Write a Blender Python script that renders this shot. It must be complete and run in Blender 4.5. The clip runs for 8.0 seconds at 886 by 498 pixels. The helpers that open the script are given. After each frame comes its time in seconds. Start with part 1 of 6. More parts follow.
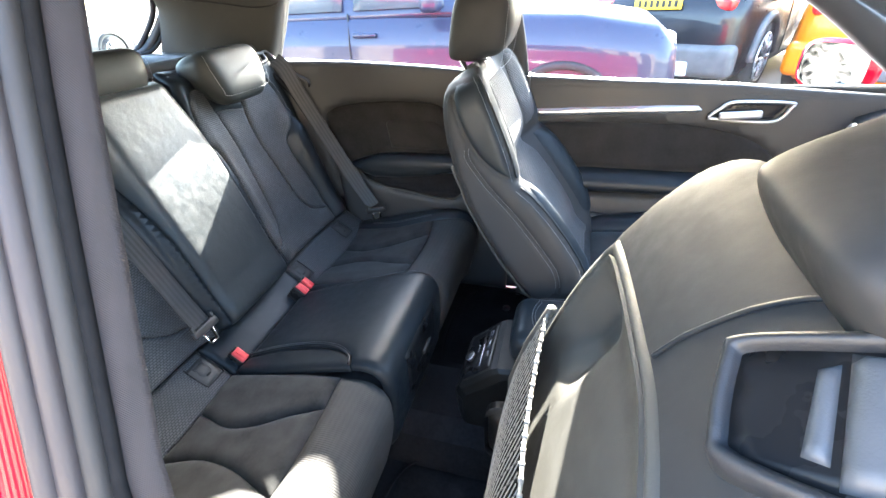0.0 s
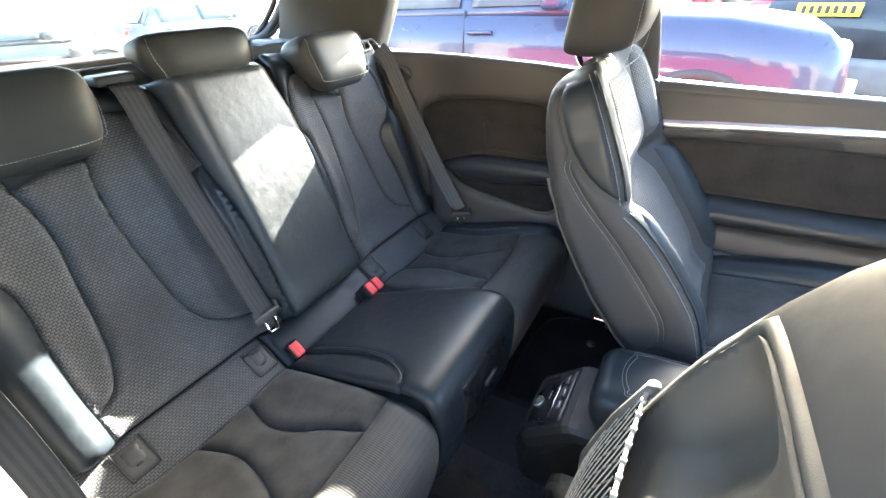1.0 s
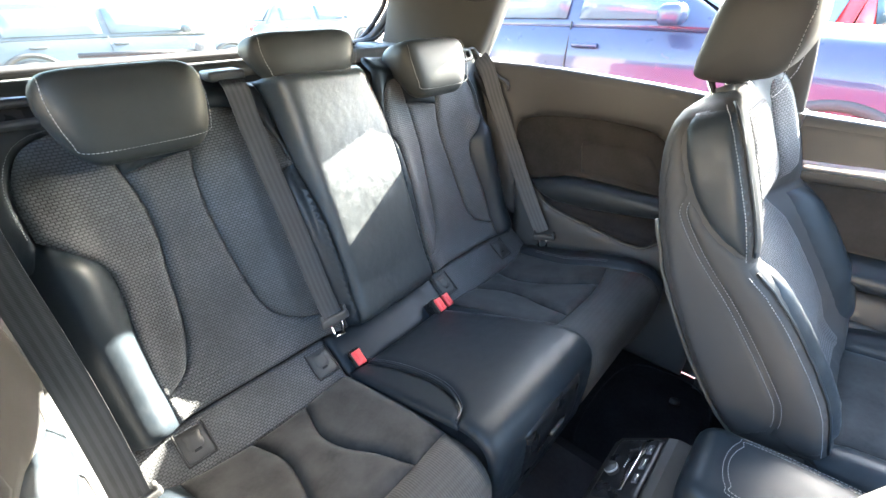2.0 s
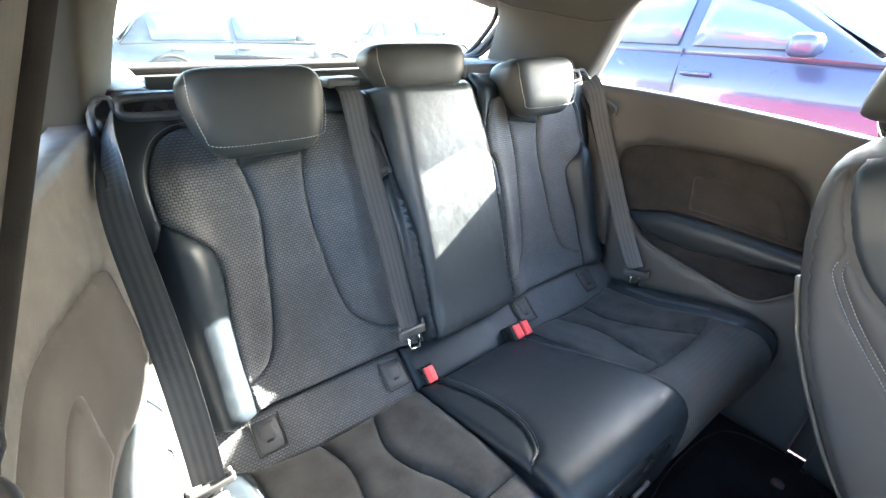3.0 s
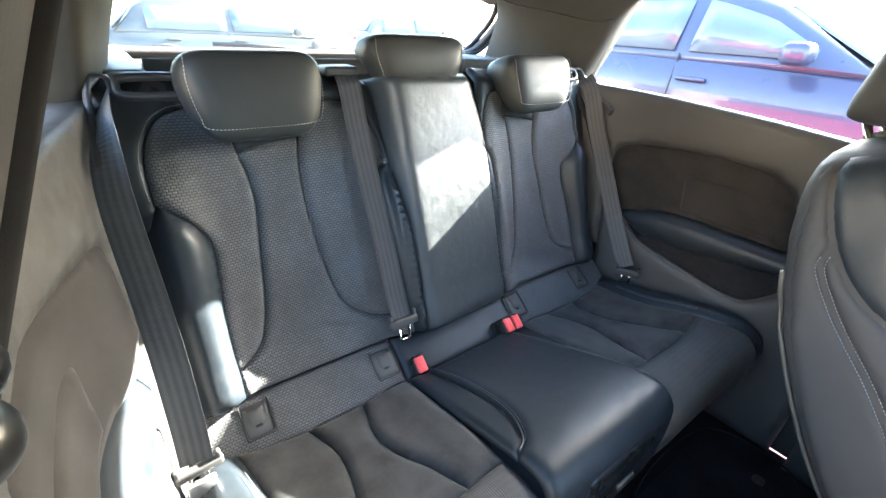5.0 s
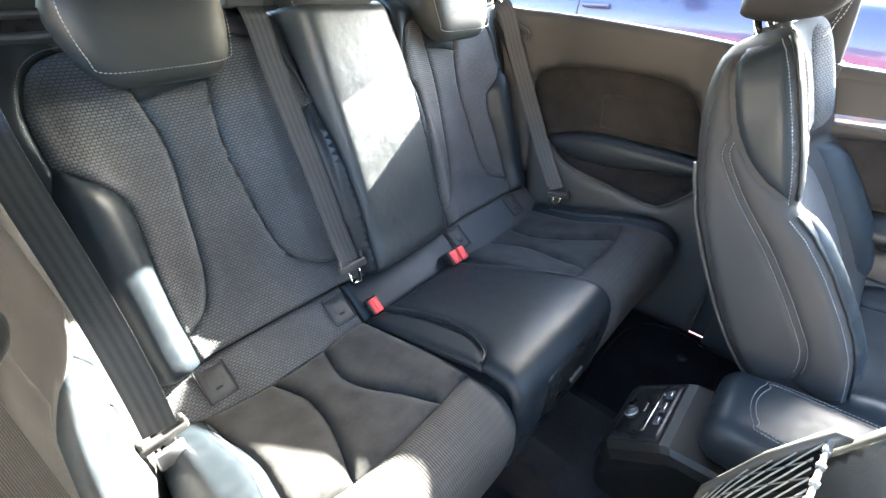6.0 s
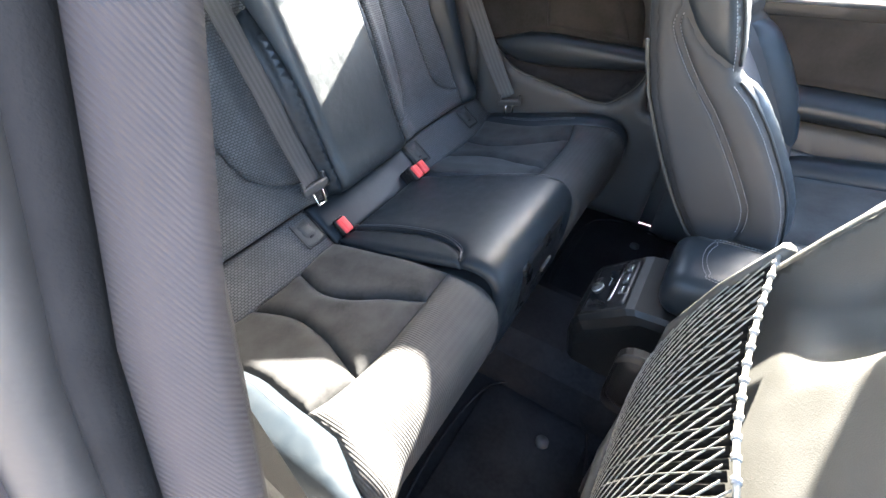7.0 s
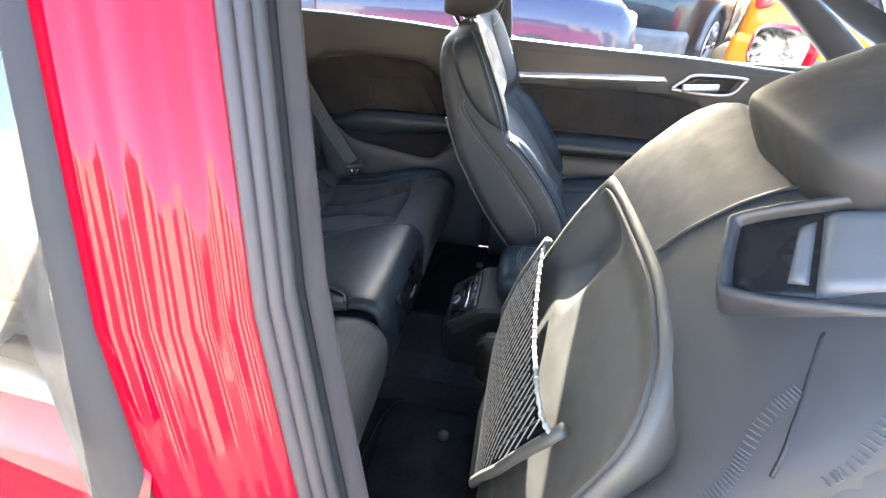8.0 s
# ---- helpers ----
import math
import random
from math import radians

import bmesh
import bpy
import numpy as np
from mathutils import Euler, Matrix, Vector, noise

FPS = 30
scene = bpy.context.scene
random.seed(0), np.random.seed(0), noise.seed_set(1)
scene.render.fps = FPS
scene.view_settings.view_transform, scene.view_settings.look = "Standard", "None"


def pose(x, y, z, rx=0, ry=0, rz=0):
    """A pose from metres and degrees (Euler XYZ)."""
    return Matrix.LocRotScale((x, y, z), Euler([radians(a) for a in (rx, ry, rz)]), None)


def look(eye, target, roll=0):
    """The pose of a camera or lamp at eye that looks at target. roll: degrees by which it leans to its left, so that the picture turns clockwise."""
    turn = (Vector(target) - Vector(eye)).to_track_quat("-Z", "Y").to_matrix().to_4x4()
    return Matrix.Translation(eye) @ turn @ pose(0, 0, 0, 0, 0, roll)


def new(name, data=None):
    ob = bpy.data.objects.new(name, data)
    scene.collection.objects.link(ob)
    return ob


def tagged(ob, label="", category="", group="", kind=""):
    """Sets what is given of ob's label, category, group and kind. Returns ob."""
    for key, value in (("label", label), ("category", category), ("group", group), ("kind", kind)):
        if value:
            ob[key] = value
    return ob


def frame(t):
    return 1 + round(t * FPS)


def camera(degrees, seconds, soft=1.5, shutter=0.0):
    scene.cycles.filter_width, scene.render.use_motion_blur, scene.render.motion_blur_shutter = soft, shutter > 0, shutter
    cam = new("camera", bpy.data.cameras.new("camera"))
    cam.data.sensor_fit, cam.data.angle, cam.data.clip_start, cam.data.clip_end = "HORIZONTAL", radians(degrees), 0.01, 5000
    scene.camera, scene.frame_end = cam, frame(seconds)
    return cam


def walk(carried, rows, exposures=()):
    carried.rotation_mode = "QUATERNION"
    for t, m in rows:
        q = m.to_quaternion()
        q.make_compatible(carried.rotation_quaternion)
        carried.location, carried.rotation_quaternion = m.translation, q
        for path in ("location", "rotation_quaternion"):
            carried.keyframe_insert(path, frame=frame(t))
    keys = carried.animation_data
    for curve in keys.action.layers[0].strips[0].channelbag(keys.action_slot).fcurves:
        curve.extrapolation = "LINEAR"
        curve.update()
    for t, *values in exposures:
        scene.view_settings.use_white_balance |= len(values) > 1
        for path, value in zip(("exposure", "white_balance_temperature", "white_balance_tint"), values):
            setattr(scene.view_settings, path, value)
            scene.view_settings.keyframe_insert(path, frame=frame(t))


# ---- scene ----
cam = camera(91.7, 8.0)
PATH = [
    (0, (0.808, -0.753, 1.29), (0.288, 0.871, 0.245), -3.7),
    (0.5, (0.783, -0.693, 1.259), (0.064, 0.859, 0.222), -3.5),
    (1, (0.782, -0.628, 1.251), (-0.115, 0.841, 0.232), -2.7),
    (1.5, (0.762, -0.594, 1.246), (-0.261, 0.801, 0.242), -1.3),
    (2, (0.727, -0.578, 1.253), (-0.444, 0.709, 0.266), -0.7),
    (3.5, (0.661, -0.594, 1.242), (-0.804, 0.419, 0.332), 2.5),
    (4, (0.662, -0.588, 1.238), (-0.819, 0.407, 0.334), 3.0),
    (5.5, (0.689, -0.612, 1.224), (-0.575, 0.599, 0.257), 3.1),
    (6, (0.688, -0.631, 1.198), (-0.41, 0.628, 0.098), 1.3),
    (6.5, (0.689, -0.657, 1.173), (-0.266, 0.58, -0.077), -0.0),
    (7, (0.686, -0.692, 1.154), (-0.125, 0.563, -0.175), -0.1),
    (7.5, (0.706, -0.755, 1.194), (0.098, 0.68, -0.06), 1.4),
    (8, (0.739, -0.86, 1.264), (0.445, 0.757, 0.124), 1.6),
]
walk(cam, [(t, look(eye, target, roll)) for t, eye, target, roll in PATH], [(0.0, 4.95, 6350, 7), (0.5, 5.0, 6400, 6), (1.0, 5.15, 6700, 6), (2.0, 5.38, 6600, 6), (3.5, 5.52, 6400, 6), (4.2, 5.40, 6400, 6), (5.5, 5.28, 6450, 6), (6.5, 5.48, 6500, 6), (7.0, 5.35, 6500, 9), (8.0, 4.8, 6450, 8)])

# ---- world, sun ----
SUN = Vector((-0.018, 1.0, 0.458)).normalized()
world = bpy.data.worlds.new("sky")
scene.world = world
world.use_nodes = True
wn, wl = world.node_tree.nodes, world.node_tree.links
sky = wn.new("ShaderNodeTexSky")
sky.sky_type, sky.sun_disc = "NISHITA", False
sky.sun_elevation, sky.sun_rotation = math.asin(SUN.z), math.atan2(SUN.x, SUN.y)
sky.air_density, sky.dust_density = 1.0, 1.6
wl.new(sky.outputs["Color"], wn["Background"].inputs["Color"])
wn["Background"].inputs["Strength"].default_value = 0.15
lamp = bpy.data.lights.new("sun", "SUN")
lamp.energy, lamp.angle, lamp.color = 5.0, radians(0.5), (1.0, 0.94, 0.84)
sun = new("sun", lamp)
sun.matrix_world = look(SUN * 20, (0, 0, 0))


# ---- materials ----
def nodes_of(name):
    m = bpy.data.materials.new(name)
    m.use_nodes = True
    nt = m.node_tree
    return m, nt, nt.nodes["Principled BSDF"]


def ramp_mix(nt, fac, a, b):
    mix = nt.nodes.new("ShaderNodeMix")
    mix.data_type = "RGBA"
    nt.links.new(fac, mix.inputs["Factor"])
    mix.inputs["A"].default_value = (*a, 1) if isinstance(a, tuple) else (0, 0, 0, 1)
    mix.inputs["B"].default_value = (*b, 1)
    if not isinstance(a, tuple):
        nt.links.new(a, mix.inputs["A"])
    return mix.outputs["Result"]


def noise_out(nt, coord, scale, detail=3.0):
    tex = nt.nodes.new("ShaderNodeTexNoise")
    tex.inputs["Scale"].default_value, tex.inputs["Detail"].default_value = scale, detail
    nt.links.new(coord, tex.inputs["Vector"])
    return tex.outputs["Fac"]


def scaled(nt, fac, low, high):
    m = nt.nodes.new("ShaderNodeMapRange")
    m.inputs["From Min"].default_value, m.inputs["From Max"].default_value = 0.3, 0.7
    m.inputs["To Min"].default_value, m.inputs["To Max"].default_value = low, high
    nt.links.new(fac, m.inputs["Value"])
    return m.outputs["Result"]


def bumped(nt, height, strength, distance, previous=None):
    b = nt.nodes.new("ShaderNodeBump")
    b.inputs["Strength"].default_value, b.inputs["Distance"].default_value = strength, distance
    nt.links.new(height, b.inputs["Height"])
    if previous:
        nt.links.new(previous, b.inputs["Normal"])
    return b.outputs["Normal"]


def surface(name, color, rough=0.5, grain=700, grain_depth=0.0003, stain=6, vary=0.25, wear=0.12,
            metal=0.0, spec=0.5, wrinkle=0.0, coat=0.0, sheen=0.0, cell=False):
    """A painted, moulded or upholstered surface: colour varied at two scales, fine relief, uneven gloss."""
    m, nt, bsdf = nodes_of(name)
    coord = nt.nodes.new("ShaderNodeTexCoord").outputs["Object"]
    big, mid = noise_out(nt, coord, stain), noise_out(nt, coord, stain * 9)
    dark = tuple(c * (1 - vary) for c in color)
    light = tuple(min(1, c * (1 + vary)) for c in color)
    base = ramp_mix(nt, scaled(nt, big, 0, 1), dark, light)
    dust_haze = nt.nodes.new("ShaderNodeMath")
    dust_haze.operation = "MULTIPLY"
    dust_haze.inputs[1].default_value = wear
    nt.links.new(scaled(nt, mid, 0, 1), dust_haze.inputs[0])
    pale = tuple(min(1, c * 1.3 + 0.03) for c in color)
    base = ramp_mix(nt, dust_haze.outputs[0], base, pale)
    nt.links.new(base, bsdf.inputs["Base Color"])
    nt.links.new(scaled(nt, mid, max(0.02, rough - 0.08), min(1, rough + 0.08)), bsdf.inputs["Roughness"])
    bsdf.inputs["Metallic"].default_value = metal
    bsdf.inputs["Specular IOR Level"].default_value = spec
    bsdf.inputs["Coat Weight"].default_value = coat
    bsdf.inputs["Coat Roughness"].default_value = 0.05
    bsdf.inputs["Sheen Weight"].default_value = sheen
    normal = None
    if wrinkle:
        normal = bumped(nt, noise_out(nt, coord, 35, 4), wrinkle, 0.004)
    if grain_depth:
        if cell:
            tex = nt.nodes.new("ShaderNodeTexVoronoi")
            tex.inputs["Scale"].default_value = grain
            nt.links.new(coord, tex.inputs["Vector"])
            h = tex.outputs["Distance"]
        else:
            h = noise_out(nt, coord, grain, 2)
        normal = bumped(nt, h, 0.6, grain_depth, normal)
    if normal:
        nt.links.new(normal, bsdf.inputs["Normal"])
    return m


def woven(name, color, thread, width, height, depth=0.0009, rough=0.8):
    """Fabric with staggered raised lozenges, laid out along the panel."""
    m, nt, bsdf = nodes_of(name)
    uv = nt.nodes.new("ShaderNodeTexCoord").outputs["UV"]
    coord = nt.nodes.new("ShaderNodeTexCoord").outputs["Object"]
    brick = nt.nodes.new("ShaderNodeTexBrick")
    nt.links.new(uv, brick.inputs["Vector"])
    brick.inputs["Scale"].default_value = 1.0
    brick.inputs["Brick Width"].default_value, brick.inputs["Row Height"].default_value = width, height
    brick.inputs["Mortar Size"].default_value, brick.inputs["Mortar Smooth"].default_value = height * 0.28, 0.9
    brick.inputs["Color1"].default_value = (*thread, 1)
    brick.inputs["Color2"].default_value = (*(c * 0.8 for c in thread), 1)
    brick.inputs["Mortar"].default_value = (*color, 1)
    worn = ramp_mix(nt, scaled(nt, noise_out(nt, coord, 9), 0, 0.45), brick.outputs["Color"], tuple(c * 0.75 for c in color))
    nt.links.new(worn, bsdf.inputs["Base Color"])
    bsdf.inputs["Roughness"].default_value = rough
    bsdf.inputs["Specular IOR Level"].default_value = 0.35
    bsdf.inputs["Sheen Weight"].default_value = 0.08
    inv = nt.nodes.new("ShaderNodeMath")
    inv.operation = "SUBTRACT"
    inv.inputs[0].default_value = 1.0
    nt.links.new(brick.outputs["Fac"], inv.inputs[1])
    n1 = bumped(nt, inv.outputs[0], 0.8, depth)
    nt.links.new(bumped(nt, noise_out(nt, coord, 1500, 2), 0.4, 0.0003, n1), bsdf.inputs["Normal"])
    return m


def ribbed(name, color, pitch, rough=0.55, axis="V", on_object=False):
    """Webbing or ribbed cloth: fine ribs across the strip."""
    m, nt, bsdf = nodes_of(name)
    uv = nt.nodes.new("ShaderNodeTexCoord").outputs["UV"]
    coord = nt.nodes.new("ShaderNodeTexCoord").outputs["Object"]
    wave = nt.nodes.new("ShaderNodeTexWave")
    wave.bands_direction = "Y" if axis == "V" else "X"
    wave.inputs["Scale"].default_value = 0.314 / pitch
    if on_object:
        wave.bands_direction = "DIAGONAL"
        wave.inputs["Distortion"].default_value = 0.6
        wave.inputs["Detail Scale"].default_value = 4.0
    nt.links.new(coord if on_object else uv, wave.inputs["Vector"])
    wide = nt.nodes.new("ShaderNodeTexWave")
    wide.bands_direction = "X" if axis == "V" else "Y"
    wide.inputs["Scale"].default_value = 0.314 / 0.011
    nt.links.new(coord if on_object else uv, wide.inputs["Vector"])
    base = ramp_mix(nt, scaled(nt, wide.outputs["Fac"], 0, 1), tuple(c * (0.93 if on_object or axis == "U" else 0.72) for c in color), tuple(c * (1.08 if on_object or axis == "U" else 1.35) for c in color))
    base = ramp_mix(nt, scaled(nt, noise_out(nt, coord, 30), 0, 0.3), base, tuple(c * 1.5 + 0.01 for c in color))
    nt.links.new(base, bsdf.inputs["Base Color"])
    bsdf.inputs["Roughness"].default_value = rough
    n1 = bumped(nt, wave.outputs["Fac"], 0.4 if on_object else 0.7, 0.0003 if on_object else 0.0005)
    nt.links.new(bumped(nt, wide.outputs["Fac"], 0.3, 0.0003, n1), bsdf.inputs["Normal"])
    return m


def pane(name, tint=(1, 1, 1), film=0.0):
    """Window glass: clear, with the gloss of glass and a little dust, thickened to paint haze over the view."""
    m, nt, bsdf = nodes_of(name)
    out = nt.nodes["Material Output"]
    clear = nt.nodes.new("ShaderNodeBsdfTransparent")
    clear.inputs["Color"].default_value = (*tint, 1)
    gloss = nt.nodes.new("ShaderNodeBsdfGlossy")
    gloss.inputs["Roughness"].default_value = 0.02
    fres = nt.nodes.new("ShaderNodeFresnel")
    fres.inputs["IOR"].default_value = 1.45
    mix = nt.nodes.new("ShaderNodeMixShader")
    nt.links.new(fres.outputs[0], mix.inputs[0])
    nt.links.new(clear.outputs[0], mix.inputs[1])
    nt.links.new(gloss.outputs[0], mix.inputs[2])
    last = mix
    if film:
        dust_haze = nt.nodes.new("ShaderNodeBsdfDiffuse")
        dust_haze.inputs["Color"].default_value = (0.8, 0.8, 0.78, 1)
        both = nt.nodes.new("ShaderNodeMixShader")
        coord = nt.nodes.new("ShaderNodeTexCoord").outputs["Object"]
        nt.links.new(scaled(nt, noise_out(nt, coord, 25, 6), film * 0.5, film * 1.5), both.inputs[0])
        nt.links.new(mix.outputs[0], both.inputs[1])
        nt.links.new(dust_haze.outputs[0], both.inputs[2])
        last = both
    nt.links.new(last.outputs[0], out.inputs["Surface"])
    return m


LEATHER = surface("black_leather", (0.0135, 0.0182, 0.0230), 0.41, 900, 0.00015, 5, 0.15, 0.10, wrinkle=0.12, cell=True, spec=0.30)
# matter, lighter black_leather: door light on the front seats put into the colour
LIT_BACK_LEATHER = surface("matt_lit_leather", (0.034, 0.034, 0.035), 0.60, 900, 0.0001, 5, 0.15, 0.10, wrinkle=0.10, spec=0.25)
# lighter than black_leather: sunlight on the centre panel put into the colour
LIT_CREASED_LEATHER = surface("lit_creased_leather", (0.026, 0.031, 0.034), 0.40, 900, 0.00025, 5, 0.15, 0.12, wrinkle=0.35, cell=True, spec=0.42)
# lighter copy of black_leather, brightened for the light on the headrest fronts
LIT_HEADREST_LEATHER = surface("lit_headrest_leather", (0.019, 0.0213, 0.0215), 0.52, 900, 0.00012, 5, 0.15, 0.10, wrinkle=0.10, cell=True, spec=0.28)
FABRIC = woven("patterned_fabric", (0.032, 0.033, 0.035), (0.118, 0.121, 0.127), 0.0085, 0.0050, 0.0008)
SUEDE = surface("black_suede", (0.028, 0.0278, 0.028), 0.9, 900, 0.0004, 15, 0.50, 0.25, spec=0.15, sheen=0.10)
BROWN_SUEDE = surface("dark_brown_suede", (0.019, 0.0175, 0.017), 0.9, 900, 0.0004, 15, 0.35, 0.2, spec=0.15, sheen=0.12)
SEAT_BLACK = surface("seat_black_plastic", (0.024, 0.025, 0.028), 0.46, 800, 0.0002, 4, 0.12, 0.1, cell=True)
# darker than the other plastics: shade between the seats put into the colour
CONSOLE_SHADED = surface("console_shaded_plastic", (0.010, 0.0095, 0.009), 0.45, 800, 0.0003, 4, 0.12, 0.1, cell=True, spec=0.35)
PLASTIC = surface("dark_moulded_plastic", (0.042, 0.041, 0.0405), 0.52, 800, 0.0004, 3, 0.1, 0.1, cell=True)
SHELL_PLASTIC = surface("seat_shell_plastic", (0.062, 0.060, 0.053), 0.58, 900, 0.0002, 4, 0.12, 0.12, cell=True)
GLOSS_BLACK = surface("gloss_black_plastic", (0.012, 0.012, 0.013), 0.30, 300, 0, 3, 0.1, 0.05, spec=0.25)
RUBBER = surface("black_rubber", (0.022, 0.021, 0.022), 0.60, 400, 0.0002, 4, 0.2, 0.15, spec=0.3)
SEAL_GREY = surface("grey_rubber_seal", (0.030, 0.025, 0.027), 0.55, 400, 0.0002, 4, 0.2, 0.15, spec=0.35)
HEADLINER = surface("grey_headliner_cloth", (0.046, 0.045, 0.042), 0.95, 1200, 0.0005, 5, 0.06, 0.05, spec=0.1)
FLOCK = surface("black_flock", (0.010, 0.010, 0.011), 1.0, 1500, 0.0002, 12, 0.2, 0.1, spec=0.08)
CARPET = surface("black_carpet", (0.014, 0.014, 0.016), 1.0, 1200, 0.0015, 12, 0.35, 0.2, spec=0.1)
CHROME = surface("satin_aluminium", (0.72, 0.72, 0.73), 0.42, 500, 0.00005, 3, 0.05, 0.03, metal=1.0)
BRIGHT_CHROME = surface("polished_chrome", (0.85, 0.85, 0.86), 0.08, 300, 0, 3, 0.02, 0.02, metal=1.0)
LEVER_GREY = surface("grey_lever_plastic", (0.075, 0.08, 0.09), 0.45, 700, 0.0002, 6, 0.08, 0.1)
RED_BUTTON = surface("red_buckle_plastic", (0.88, 0.085, 0.085), 0.45, 600, 0.0002, 30, 0.1, 0.1)
THREAD = surface("grey_thread", (0.23, 0.23, 0.24), 0.7, 2000, 0, 30, 0.1, 0.1)
THREAD_DARK = surface("dark_grey_thread", (0.055, 0.053, 0.056), 0.7, 2000, 0, 30, 0.1, 0.1)
PILLAR_CLOTH = ribbed("dark_pillar_cloth", (0.0145, 0.0118, 0.0142), 0.0007, 0.85, on_object=True)
RIBBED_CORD = ribbed("ribbed_cord", (0.040, 0.039, 0.038), 0.0042, 0.85, axis="U")
# darker webbing: shade on the driver's strap put into the colour
SHADED_WEBBING = ribbed("shaded_belt_webbing", (0.014, 0.0125, 0.012), 0.0008, 0.6, axis="U")
WEBBING = ribbed("belt_webbing", (0.036, 0.036, 0.037), 0.0022, 0.36)
RED_PAINT = surface("red_car_paint", (0.28, 0.0004, 0.011), 0.35, 300, 0, 2, 0.03, 0.0, coat=0.5, spec=0.0)
# the last number is the pale film that paints haze over the outside
GLASS = pane("window_glass", (0.93, 0.95, 0.95), 0.007)
# tint deepened beyond plain glass to dim skylight on the driver seat
SCREEN_GLASS = pane("windscreen_glass", (0.62, 0.66, 0.66), 0.01)
REAR_GLASS = pane("rear_window_glass", (0.80, 0.84, 0.83), 0.034)


# ---- mesh helpers ----
def raw(verts, faces, smooth=True, uvs=None):
    me = bpy.data.meshes.new("mesh")
    me.from_pydata([tuple(v) for v in verts], [], faces)
    if smooth:
        me.polygons.foreach_set("use_smooth", [True] * len(me.polygons))
    if uvs is not None:
        layer = me.uv_layers.new(name="flat")
        flat = [c for p in me.polygons for i in p.vertices for c in uvs[i]]
        layer.data.foreach_set("uv", flat)
    me.update()
    return me


def part(name, me, material, parent=None, label=""):
    """Links a mesh or bmesh as one object under a thing or a part."""
    if isinstance(me, bmesh.types.BMesh):
        bm, me = me, bpy.data.meshes.new(name)
        bm.to_mesh(me)
        bm.free()
    me.name = name
    if material:
        me.materials.clear()
        me.materials.append(material)
    ob = new(name, me)
    if parent:
        ob.parent = parent
    if label:
        ob["label"] = label
    return ob


def thing(name, label, category, group="", kind="", at=(0, 0, 0)):
    ob = new(name)
    ob.location = at
    ob.empty_display_size = 0.05
    return tagged(ob, label, category, group, kind)


def smoothed(pts, n=6, closed=False):
    """Catmull-Rom through the points."""
    pts = [Vector(p) for p in pts]
    out, count = [], len(pts)
    for i in range(count if closed else count - 1):
        p = [pts[(i + k) % count] if closed else pts[min(max(i + k, 0), count - 1)] for k in (-1, 0, 1, 2)]
        for j in range(n):
            t = j / n
            out.append(0.5 * ((2 * p[1]) + (p[2] - p[0]) * t + (2 * p[0] - 5 * p[1] + 4 * p[2] - p[3]) * t * t
                              + (3 * p[1] - p[0] - 3 * p[2] + p[3]) * t ** 3))
    if not closed:
        out.append(pts[-1])
    return out


def resample(line, step):
    """Points of a 2D polyline, about step apart, ends kept."""
    line = [np.array(p, float) for p in line]
    out = [line[0]]
    for a, b in zip(line, line[1:]):
        k = max(1, int(round(np.linalg.norm(b - a) / step)))
        out += [a + (b - a) * (i + 1) / k for i in range(k)]
    return out


def curve2(*pts, n=6):
    return [(p.x, p.y) for p in smoothed([(a, b, 0) for a, b in pts], n)]


def outline(*runs):
    """Joins runs of 2D points to one closed outline, dropping doubles."""
    out = []
    for run in runs:
        for p in run:
            if not out or (p[0] - out[-1][0]) ** 2 + (p[1] - out[-1][1]) ** 2 > 1e-7:
                out.append((float(p[0]), float(p[1])))
    if (out[0][0] - out[-1][0]) ** 2 + (out[0][1] - out[-1][1]) ** 2 < 1e-7:
        out.pop()
    return out


from mathutils.geometry import delaunay_2d_cdt


